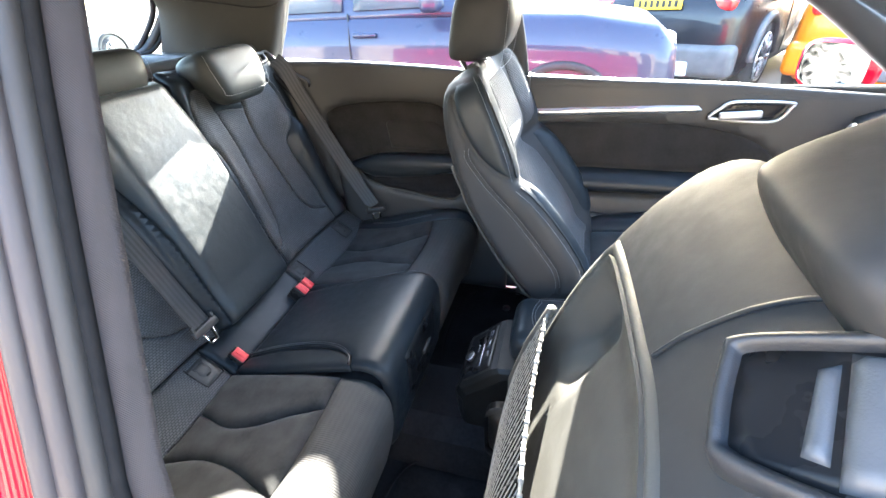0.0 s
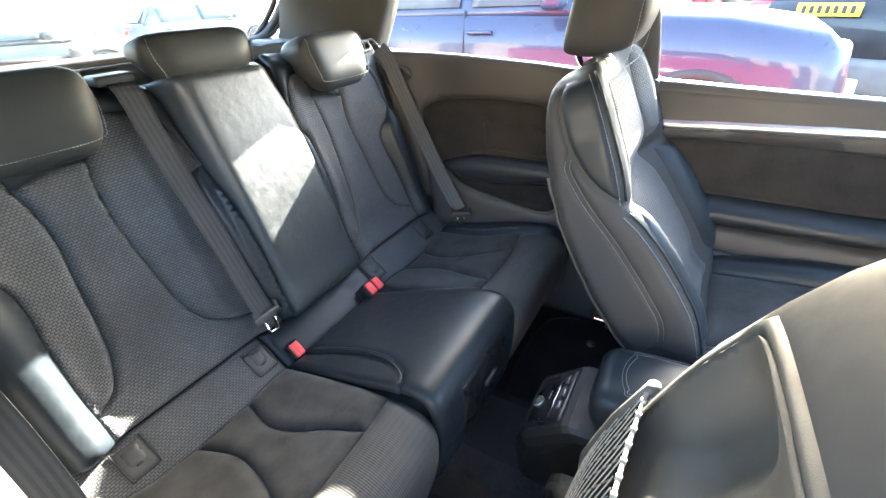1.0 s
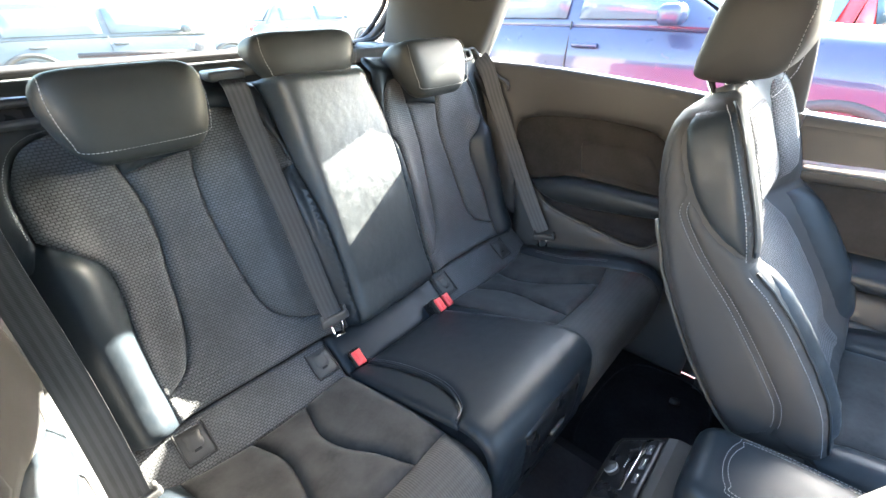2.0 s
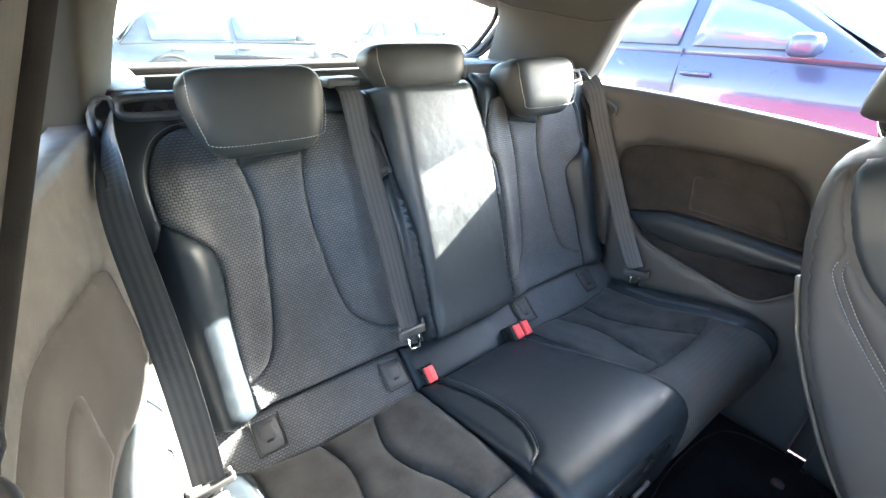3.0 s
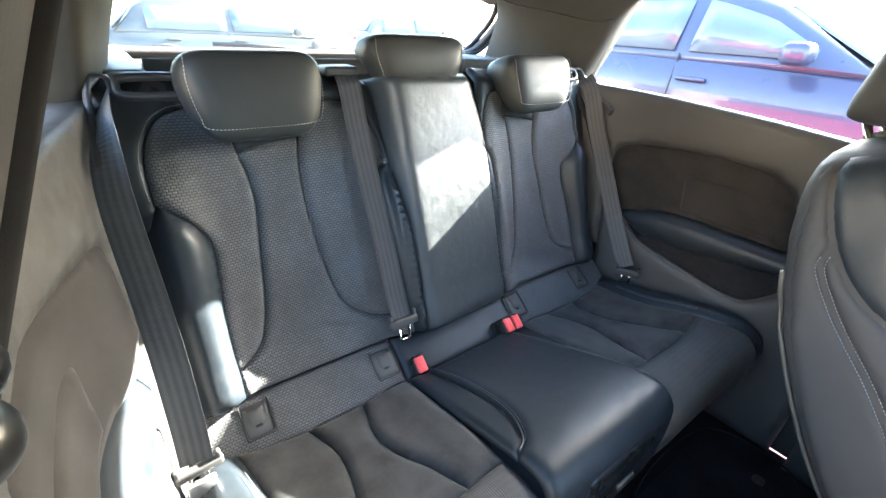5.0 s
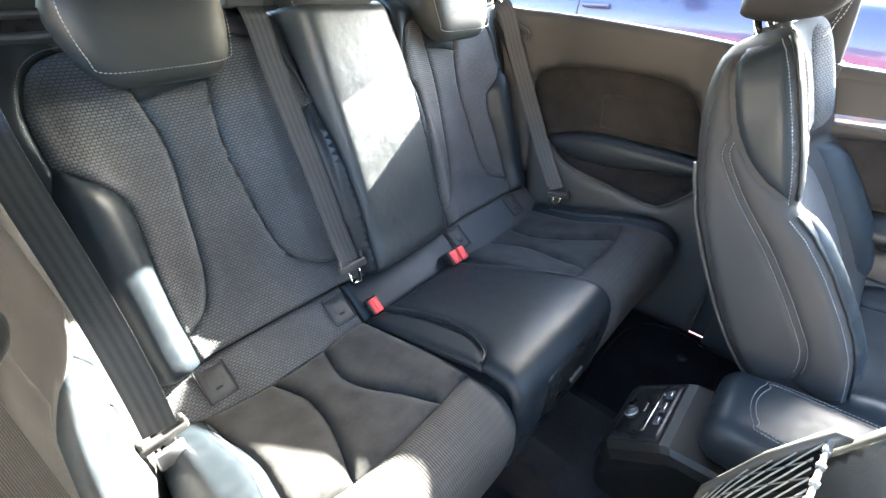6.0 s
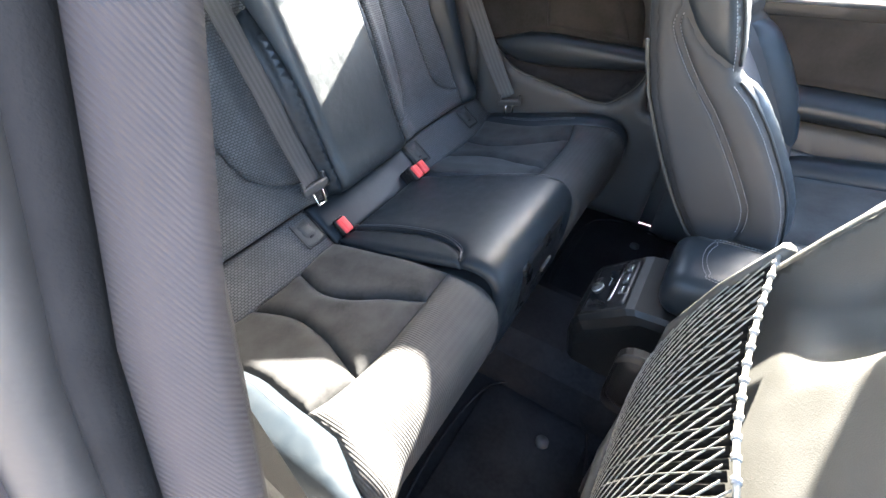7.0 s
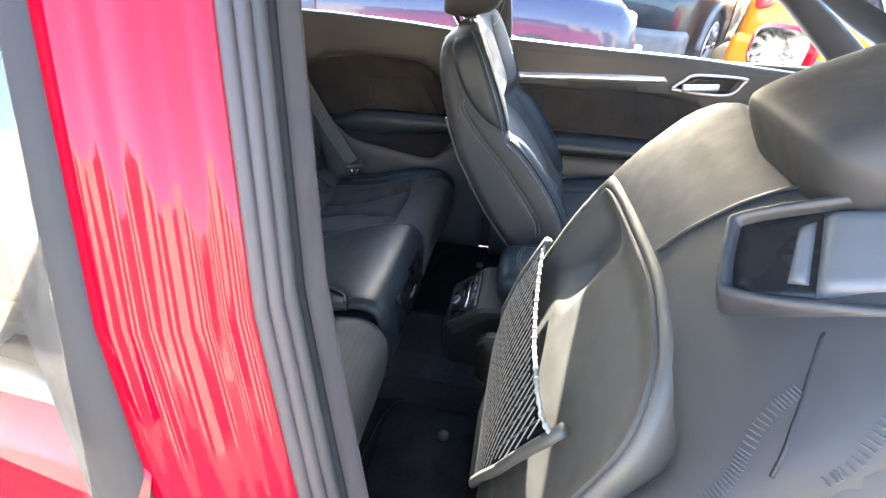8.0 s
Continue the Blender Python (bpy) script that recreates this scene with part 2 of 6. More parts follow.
def panel(name, poly, surf, material, parent, puff=0.006, edge=0.012, step=0.009, sink=0.004, tuck=0.012, label="", dome=0.0):
    """A sewn or fitted panel: fills the 2D outline, laid on surf(u, v, h), swelling from its seam inwards and tucked in at the rim."""
    rim = resample(poly + [poly[0]], step)[:-1]
    rim = np.array(rim)
    lo, hi = rim.min(0), rim.max(0)
    us, vs = np.arange(lo[0], hi[0], step), np.arange(lo[1], hi[1], step)
    grid = np.array([(u + (0.5 * step if j % 2 else 0), v) for j, v in enumerate(vs) for u in us])
    a, b = rim, np.roll(rim, -1, 0)

    def gap(p):
        d = b - a
        t = np.clip(((p - a) * d).sum(1) / np.maximum((d * d).sum(1), 1e-12), 0, 1)
        return np.sqrt((((a + d * t[:, None]) - p) ** 2).sum(1)).min()

    def inside(p):
        cross = ((a[:, 1] > p[1]) != (b[:, 1] > p[1]))
        den = np.where(np.abs(b[:, 1] - a[:, 1]) < 1e-12, 1e-12, b[:, 1] - a[:, 1])
        return (cross & (p[0] < (b[:, 0] - a[:, 0]) * (p[1] - a[:, 1]) / den + a[:, 0])).sum() % 2 == 1

    inner, depth = [], []
    for p in grid:
        if inside(p):
            g = gap(p)
            if g > step * 0.3:
                inner.append(p)
                depth.append(g)
    pts = [Vector(p) for p in rim] + [Vector(p) for p in inner]
    n = len(rim)
    res = delaunay_2d_cdt(pts, [(i, (i + 1) % n) for i in range(n)], [], 1, 1e-6)
    verts2, faces = res[0], [list(f) for f in res[2]]
    out, uv = [], []
    far = max(depth) if depth else step
    for p in verts2:
        g = gap(np.array(p))
        k = 1 - (1 - min(1, g / edge)) ** 2
        h = -sink + (puff + sink) * k + dome * min(1, g / far) ** 0.7
        out.append(surf(p.x, p.y, h))
        uv.append((p.x, p.y))
    # the rim turns in
    count = {}
    for f in faces:
        for i in range(len(f)):
            e = (f[i], f[(i + 1) % len(f)])
            count[tuple(sorted(e))] = count.get(tuple(sorted(e)), []) + [e]
    edges = [v[0] for v in count.values() if len(v) == 1]
    low = {}
    for e in edges:
        for i in e:
            if i not in low:
                low[i] = len(out)
                out.append(surf(verts2[i].x, verts2[i].y, -sink - tuck))
                uv.append(uv[i])
    for i, j in edges:
        faces.append([j, i, low[i], low[j]])
    me = raw(out, faces, True, uv)
    bm = bmesh.new()
    bm.from_mesh(me)
    bmesh.ops.recalc_face_normals(bm, faces=bm.faces)
    bm.normal_update()
    mid = max(bm.faces, key=lambda f: f.calc_area())
    up = surf(*uv[mid.verts[0].index], 0.01) - surf(*uv[mid.verts[0].index], 0.0)
    if mid.normal.dot(up) < 0:
        bmesh.ops.reverse_faces(bm, faces=bm.faces)
    bm.to_mesh(me)
    bm.free()
    return part(name, me, material, parent, label)


def loft(rings, closed=True, caps=True, smooth=True):
    """Skin over rings of equal count."""
    n = len(rings[0])
    verts = [v for r in rings for v in r]
    faces = []
    for i in range(len(rings) - 1):
        for j in range(n if closed else n - 1):
            k = (j + 1) % n
            faces.append([i * n + j, i * n + k, (i + 1) * n + k, (i + 1) * n + j])
    if caps and closed:
        faces += [list(range(n))[::-1], [(len(rings) - 1) * n + j for j in range(n)]]
    me = raw(verts, faces, smooth)
    bm = bmesh.new()
    bm.from_mesh(me)
    bmesh.ops.recalc_face_normals(bm, faces=bm.faces)
    bm.to_mesh(me)
    bm.free()
    return me


def tube(pts, r, segs=8, flat=1.0, closed=False):
    """A round or flattened cord along points."""
    pts = [Vector(p) for p in pts]
    rings = []
    for i, p in enumerate(pts):
        d = (pts[(i + 1) % len(pts)] if closed or i + 1 < len(pts) else p) - (pts[i - 1] if closed or i else p)
        d.normalize()
        side = d.cross(Vector((0.13, 0.21, 0.97))).normalized()
        up = side.cross(d)
        rings.append([p + side * r * math.cos(a) + up * r * flat * math.sin(a) for a in (2 * math.pi * k / segs for k in range(segs))])
    if closed:
        rings.append(rings[0])
    return loft(rings, True, not closed)


def strap(pts, across, width, thick=0.0014, n=8):
    """Webbing along points; across gives the width's direction at each point."""
    line = smoothed(pts, n)
    dirs = smoothed(across, n)
    verts, uvs, run = [], [], 0.0
    for i, (p, d) in enumerate(zip(line, dirs)):
        run += (p - line[i - 1]).length if i else 0
        t = (line[min(i + 1, len(line) - 1)] - line[max(i - 1, 0)]).normalized()
        d = (d - t * d.dot(t)).normalized()
        nrm = t.cross(d)
        for w, h in ((-0.5, -1), (-0.5, 1), (0.5, 1), (0.5, -1)):
            verts.append(p + d * width * w + nrm * h * thick / 2)
            uvs.append((w * width, run))
    faces = []
    for i in range(len(line) - 1):
        for j in range(4):
            k = (j + 1) % 4
            faces.append([i * 4 + j, i * 4 + k, i * 4 + 4 + k, i * 4 + 4 + j])
    faces += [[0, 3, 2, 1], [len(verts) - 4 + j for j in range(4)]]
    return raw(verts, faces, False, uvs)


def block(size, bevel=0.004, segs=3, at=(0, 0, 0), turn=(0, 0, 0), taper=None):
    """A box with rounded edges, as a bmesh."""
    bm = bmesh.new()
    bmesh.ops.create_cube(bm, size=1.0)
    for v in bm.verts:
        v.co = Vector((v.co.x * size[0], v.co.y * size[1], v.co.z * size[2]))
        if taper and v.co.z > 0:
            v.co.x *= taper[0]
            v.co.y *= taper[1]
    if bevel:
        bmesh.ops.bevel(bm, geom=bm.edges[:], offset=bevel, segments=segs, profile=0.5, affect="EDGES")
    for f in bm.faces:
        f.smooth = True
    bm.transform(pose(*at, *turn))
    return bm


def stitch_run(line, length=0.003, gap=0.0018, r=0.0005):
    """Short raised stitches along 3D points, as one mesh."""
    line = [Vector(p) for p in line]
    verts, faces = [], []
    dist, pos = 0.0, 0.0
    cum = [0.0]
    for a, b in zip(line, line[1:]):
        cum.append(cum[-1] + (b - a).length)

    def at(d):
        for i in range(len(cum) - 1):
            if d <= cum[i + 1]:
                f = (d - cum[i]) / max(1e-9, cum[i + 1] - cum[i])
                return line[i].lerp(line[i + 1], f)
        return line[-1]

    while pos + length < cum[-1]:
        a, b = at(pos), at(pos + length)
        d = (b - a).normalized()
        s = d.cross(Vector((0.3, 0.2, 0.93))).normalized() * r
        u = s.cross(d).normalized() * r
        k = len(verts)
        verts += [a + s, a + u, a - s, a - u, b + s, b + u, b - s, b - u]
        faces += [[k + j, k + (j + 1) % 4, k + 4 + (j + 1) % 4, k + 4 + j] for j in range(4)]
        faces += [[k + 3, k + 2, k + 1, k], [k + 4, k + 5, k + 6, k + 7]]
        pos += length + gap
    return raw(verts, faces, True)


def mirrored(poly):
    return [(-u, v) for u, v in poly][::-1]


def lerp_table(x, table):
    """Piecewise linear lookup."""
    if x <= table[0][0]:
        return table[0][1]
    for (a, fa), (b, fb) in zip(table, table[1:]):
        if x <= b:
            return fa + (fb - fa) * (x - a) / (b - a)
    return table[-1][1]


def ease(x, a, b):
    t = min(1, max(0, (x - a) / (b - a)))
    return t * t * (3 - 2 * t)


# ---- rear seat ----
BACK_D, BACK_N = Vector((-0.310, 0, 0.951)), Vector((0.951, 0, 0.310))


def back_surf(y, s, h, padded=True):
    """The rear backrest's face: y across the car, s up the slope, h out of it."""
    a = abs(y)
    bulge = 0.030 * ease(a, 0.485, 0.545) * (1 - ease(a, 0.56, 0.60)) * (1 - ease(s, 0.34, 0.44))
    bulge += 0.010 * ease(s, 0.10, 0.02) if s > 0 else 0
    mid = (y - 0.035) / 0.15
    if abs(mid) < 1:
        bulge += (0.046 - 0.012 * mid) * (1 - mid ** 14)
    if padded:
        inner, rise = (-0.122, 0.024) if y < 0 else (0.200, 0.016)
        bulge += rise * max(0, 1 - ((y - inner) / 0.060) ** 2) ** 2 * (1 - ease(s, 0.26, 0.46))
    bulge -= 0.026 * max(0, 1 - ((a - 0.37) / 0.15) ** 2) * ease(s, -0.01, 0.09)
    drop = 0.05 * ease(s, 0.575, 0.625)
    return Vector((-0.03, y, 0.555)) + BACK_D * s + BACK_N * (h + bulge - drop)


def strip_surf(y, s, h):
    """The sloping strip between backrest and cushion."""
    return Vector((-0.03 + 0.789 * s, y, 0.555 - 0.614 * s)) + Vector((0.614, 0, 0.789)) * h


def profile(pts, n=8):
    line = smoothed([(x, z, 0) for x, z in pts], n)
    run = [0.0]
    for a, b in zip(line, line[1:]):
        run.append(run[-1] + (b - a).length)
    return [(p.x, p.y) for p in line], run


def on_profile(prof, s):
    line, run = prof
    i = 0
    while i < len(run) - 2 and run[i + 1] < s:
        i += 1
    f = (s - run[i]) / max(1e-9, run[i + 1] - run[i])
    (x0, z0), (x1, z1) = line[i], line[i + 1]
    d = Vector((x1 - x0, 0, z1 - z0)).normalized()
    return Vector((x0 + (x1 - x0) * f, 0, z0 + (z1 - z0) * f)), Vector((-d.z, 0, d.x))


SIDE_PROF = profile([(0.03, 0.488), (0.06, 0.495), (0.18, 0.522), (0.30, 0.552), (0.40, 0.572), (0.45, 0.570), (0.485, 0.545), (0.494, 0.505), (0.485, 0.44), (0.462, 0.35), (0.45, 0.27)])
MID_PROF = profile([(0.03, 0.492), (0.06, 0.502), (0.18, 0.535), (0.30, 0.570), (0.40, 0.597), (0.450, 0.599), (0.480, 0.572), (0.486, 0.52), (0.482, 0.44), (0.47, 0.35), (0.46, 0.27)])


def cushion_surf(y, s, h):
    p, n = on_profile(SIDE_PROF, s + 0.031)
    a = abs(y)
    up = 0.014 * ease(a, 0.50, 0.57) - 0.010 * max(0, 1 - ((a - 0.37) / 0.13) ** 2) * (1 - ease(s, 0.28, 0.36))
    edge = -0.03 * ease(a, 0.585, 0.64) ** 2
    return p + n * (h + up + edge) + Vector((0, y, 0))


def mid_surf(y, s, h):
    p, n = on_profile(MID_PROF, s + 0.031)
    return p + n * h + Vector((0, y, 0))


rear_seat = thing("bench_seat", "black leather and patterned fabric rear bench seat", "seat")
R_SEAM_A = curve2((-0.416, 0.469), (-0.405, 0.427), (-0.403, 0.361), (-0.413, 0.290), (-0.422, 0.216), (-0.434, 0.145), (-0.452, 0.096), (-0.473, 0.073), (-0.511, 0.056), n=3)
R_SEAM_B = curve2((-0.292, 0.488), (-0.300, 0.446), (-0.305, 0.377), (-0.301, 0.305), (-0.291, 0.215), (-0.275, 0.139), (-0.248, 0.097), (-0.193, 0.066), (-0.128, 0.056), n=3)
R_BOLSTER = curve2((-0.568, 0.397), (-0.525, 0.357), (-0.503, 0.327), (-0.498, 0.281), (-0.506, 0.205), (-0.511, 0.123), (-0.511, 0.056), n=3)
R_ARCH_OUT = curve2((-0.430, 0.557), (-0.463, 0.556), (-0.506, 0.549), (-0.542, 0.525), (-0.566, 0.471), (-0.568, 0.397), n=3)
R_ARCH_IN = curve2((-0.280, 0.557), (-0.200, 0.551), (-0.158, 0.525), (-0.122, 0.467), (-0.112, 0.410), n=3)
R_STRIP_IN = curve2((-0.112, 0.410), (-0.145, 0.385), (-0.145, 0.271), (-0.134, 0.159), (-0.128, 0.056), n=3)
PLATE_LOW = [(-0.416, 0.469), (-0.354, 0.482), (-0.292, 0.488)]


def backrest_panels(side):
    """One seat's sewn panels; side -1: the driver's side, +1: the other, which is a little narrower inboard."""
    def fit(poly):
        if side < 0:
            return poly
        return [((-u if u < -0.30 else 0.30 - (0.30 + u) * (0.115 / 0.188)), v) for u, v in poly][::-1]

    rev = lambda run: run[::-1]
    add = lambda name, poly, mat, **k: panel(name, fit(poly), back_surf, mat, rear_seat, **k)
    add("outer_insert", outline(R_ARCH_OUT, R_BOLSTER, rev(R_SEAM_A), [(-0.430, 0.557)]), FABRIC, label="patterned black fabric insert")
    add("middle_insert", outline(R_SEAM_A, [(-0.511, 0.0), (-0.125, 0.0)], [(-0.128, 0.056)], rev(R_SEAM_B), rev(PLATE_LOW)), FABRIC, label="patterned black fabric insert")
    add("inner_insert", outline(R_SEAM_B, rev(R_STRIP_IN), rev(R_ARCH_IN), [(-0.280, 0.557), (-0.292, 0.488)]), FABRIC, label="patterned black fabric insert")
    add("headrest_plate", outline(PLATE_LOW, [(-0.280, 0.557), (-0.430, 0.557)]), LEATHER, puff=0.002)
    add("bolster", outline(R_BOLSTER, [(-0.511, 0.0), (-0.545, 0.0), (-0.590, 0.004)], [(-0.612, 0.173), (-0.606, 0.333), (-0.568, 0.397)]), LEATHER, puff=0.012, edge=0.03, label="raised black leather side bolster")
    add("inner_bolster", outline(R_STRIP_IN, [(-0.125, 0.0), (-0.106, 0.0)], [(-0.102, 0.121), (-0.104, 0.249), (-0.112, 0.410)]), LEATHER, puff=0.008, edge=0.018, label="narrow black leather inner bolster")
    add("shoulder", outline(rev(R_ARCH_OUT), [(-0.280, 0.557)], R_ARCH_IN, [(-0.117, 0.534), (-0.130, 0.590), (-0.16, 0.625), (-0.575, 0.625), (-0.615, 0.60), (-0.622, 0.41), (-0.612, 0.36), (-0.583, 0.345)]), LEATHER, puff=0.004)
    seam = [back_surf(u, v, 0.006) for u, v in resample(fit([(u * 1.012 if u < -0.5 else u, v + 0.006) for u, v in R_ARCH_OUT]), 0.006)]
    part("stitching", stitch_run(seam), THREAD, rear_seat, "pale grey stitching")


backrest_panels(-1)
backrest_panels(1)
CTR_L = [(-0.112, 0.0), (-0.099, 0.121), (-0.101, 0.249), (-0.109, 0.409), (-0.115, 0.534), (-0.127, 0.595)]
CTR_R = [(0.130, 0.595), (0.146, 0.531), (0.177, 0.400), (0.186, 0.233), (0.184, 0.072), (0.176, 0.0)]
panel("centre_panel", outline(curve2(*CTR_L, n=3), curve2(*CTR_R, n=3)), lambda y, s, h: back_surf(y, s, h, False), LIT_CREASED_LEATHER, rear_seat, puff=0.008, edge=0.03, label="creased black leather centre back panel")
panel("lower_strip", [(-0.62, 0.0), (-0.62, 0.115), (-0.185, 0.115), (-0.185, 0.0)], strip_surf, FABRIC, rear_seat, puff=0.002)
panel("lower_strip", [(0.62, 0.0), (0.19, 0.0), (0.19, 0.115), (0.62, 0.115)], strip_surf, FABRIC, rear_seat, puff=0.002)
panel("lower_strip", [(-0.181, 0.0), (-0.181, 0.115), (0.186, 0.115), (0.186, 0.0)], strip_surf, LEATHER, rear_seat, puff=0.003)

S1 = curve2((-0.300, -0.005), (-0.310, 0.030), (-0.327, 0.099), (-0.318, 0.173), (-0.292, 0.243), (-0.272, 0.325), n=3)
S2 = curve2((-0.425, -0.005), (-0.415, 0.030), (-0.402, 0.100), (-0.415, 0.190), (-0.441, 0.268), (-0.460, 0.322), n=3)
FRONT = [(-0.545, 0.308), (-0.460, 0.322), (-0.394, 0.327), (-0.272, 0.325)]
RIM = curve2((-0.186, -0.005), (-0.183, 0.120), (-0.184, 0.234), (-0.190, 0.320), n=3)
OUTER = curve2((-0.555, -0.005), (-0.545, 0.063), (-0.533, 0.175), (-0.540, 0.250), (-0.545, 0.308), n=3)


def cushion_panels(side):
    def fit(poly):
        return poly if side < 0 else mirrored(poly)

    rev = lambda run: run[::-1]
    add = lambda name, poly, mat, **k: panel(name, fit(poly), cushion_surf, mat, rear_seat, **k)
    add("cushion_inner", outline(RIM, [(-0.272, 0.325)], rev(S1)), SUEDE, puff=0.008, edge=0.02, label="worn black suede cushion insert")
    add("cushion_middle", outline(S1, rev(FRONT[1:]), rev(S2)), SUEDE, puff=0.009, edge=0.025, label="worn black suede cushion insert")
    add("cushion_outer", outline(S2, [FRONT[0]], rev(OUTER)), SUEDE, puff=0.009, edge=0.025, label="worn black suede cushion insert")
    add("cushion_front", outline(FRONT, [(-0.190, 0.320), (-0.190, 0.400), (-0.200, 0.48), (-0.205, 0.66), (-0.582, 0.66), (-0.588, 0.54), (-0.590, 0.48), (-0.575, 0.420), (-0.550, 0.372)]), RIBBED_CORD, puff=0.008, edge=0.03, label="ribbed fabric cushion front")
    add("cushion_bolster", outline(OUTER, [(-0.550, 0.372), (-0.575, 0.42), (-0.590, 0.48), (-0.588, 0.54), (-0.582, 0.66), (-0.640, 0.66), (-0.652, 0.50), (-0.652, 0.40), (-0.650, 0.25), (-0.648, 0.128), (-0.640, 0.0), (-0.60, -0.03)]), LEATHER, puff=0.010, edge=0.03, label="black leather cushion edge")


cushion_panels(-1)
cushion_panels(1)
for side in (-1, 1):
    for shift in (0.010, 0.017):
        part("stitching", stitch_run([cushion_surf(side * (abs(u) + shift), v, 0.0095) for u, v in resample(OUTER[3:], 0.01)]), THREAD, rear_seat, "pale grey stitching")
PIPE = curve2((-0.134, 0.010), (-0.112, 0.100), (-0.108, 0.200), (-0.120, 0.275), (-0.150, 0.330), (-0.178, 0.345), n=4)
panel("centre_cushion", outline(PIPE, [(-0.182, 0.40), (-0.186, 0.48), (-0.186, 0.67), (0.192, 0.67), (0.192, 0.48), (0.190, 0.40), (0.188, 0.30), (0.160, 0.12), (0.140, 0.0)]), mid_surf, LEATHER, rear_seat, puff=0.006, edge=0.02, label="smooth black leather centre cushion")
panel("centre_gusset", outline([(-0.180, 0.345)], PIPE[::-1][1:], [(-0.180, 0.0), (-0.181, 0.2)]), mid_surf, LEATHER, rear_seat, puff=0.000, sink=0.006, label="black leather gusset")
panel("centre_gusset", [(0.144, 0.0), (0.163, 0.12), (0.188, 0.29), (0.188, 0.0)], mid_surf, LEATHER, rear_seat, puff=0.0, sink=0.010)
part("piping", tube([mid_surf(u, v, 0.005) for u, v in PIPE], 0.0028, 6), LEATHER, rear_seat, "raised leather piping")
part("stitching", stitch_run([mid_surf(u + 0.007, v, 0.0068) for u, v in PIPE]), THREAD, rear_seat, "pale grey stitching")
part("stitching", stitch_run([mid_surf(u, v, 0.0062) for u, v in curve2((0.128, 0.02), (0.150, 0.12), (0.176, 0.30), (0.181, 0.38))]), THREAD, rear_seat, "pale grey stitching")
# pull panel on the front of the centre cushion
panel("pull_panel", outline(curve2((-0.10, 0.47), (-0.085, 0.452), (0.10, 0.452), (0.115, 0.47), (0.115, 0.57), (0.10, 0.59), (-0.085, 0.59), (-0.10, 0.57), (-0.10, 0.47), n=4)), lambda u, v, h: mid_surf(u, v, h + 0.006), GLOSS_BLACK, rear_seat, puff=0.004, edge=0.008)
part("pull_tab", block((0.008, 0.05, 0.012), 0.003, at=(0.503, 0.008, 0.50)), PLASTIC, rear_seat)
# solid body behind the panels
part("body", loft([[(-0.06, y, 0.28), (0.42, y, 0.28), (0.462, y, 0.50), (0.40, y, 0.535), (0.03, y, 0.445), (-0.090, y, 0.55), (-0.262, y, 1.10), (-0.29, y, 1.12), (-0.20, y, 0.80)] for y in (-0.59, 0.59)], smooth=False), PLASTIC, rear_seat)


def isofix(y):
    """A lift-up anchor cover in the lower strip."""
    at = lambda u, v, h: strip_surf(y + u, v, h)
    frame_line = [(-0.027, 0.016), (-0.027, 0.078), (-0.018, 0.084), (0.018, 0.084), (0.027, 0.078), (0.027, 0.016)]
    cover = panel("anchor_cover", outline([(u * 1.12, v) for u, v in frame_line]), at, PLASTIC, rear_seat, puff=0.0045, edge=0.004, sink=0.0, label="small moulded anchor cover")
    panel("flap", outline([(-0.018, 0.022), (-0.018, 0.068), (0.018, 0.068), (0.018, 0.022)]), at, PLASTIC, cover, puff=0.0075, edge=0.003, sink=0.0)
    panel("finger_hole", outline([(-0.009, 0.054), (-0.009, 0.067), (0.009, 0.067), (0.009, 0.054)]), at, GLOSS_BLACK, cover, puff=0.0085, edge=0.003, sink=0.0)
    rim = smoothed([at(u, v, 0.0052) for u, v in frame_line], 3)
    part("rim", tube(rim, 0.0019, 6), RUBBER, cover, "raised black rim")


for y in (-0.504, -0.218, 0.214, 0.500):
    isofix(y)


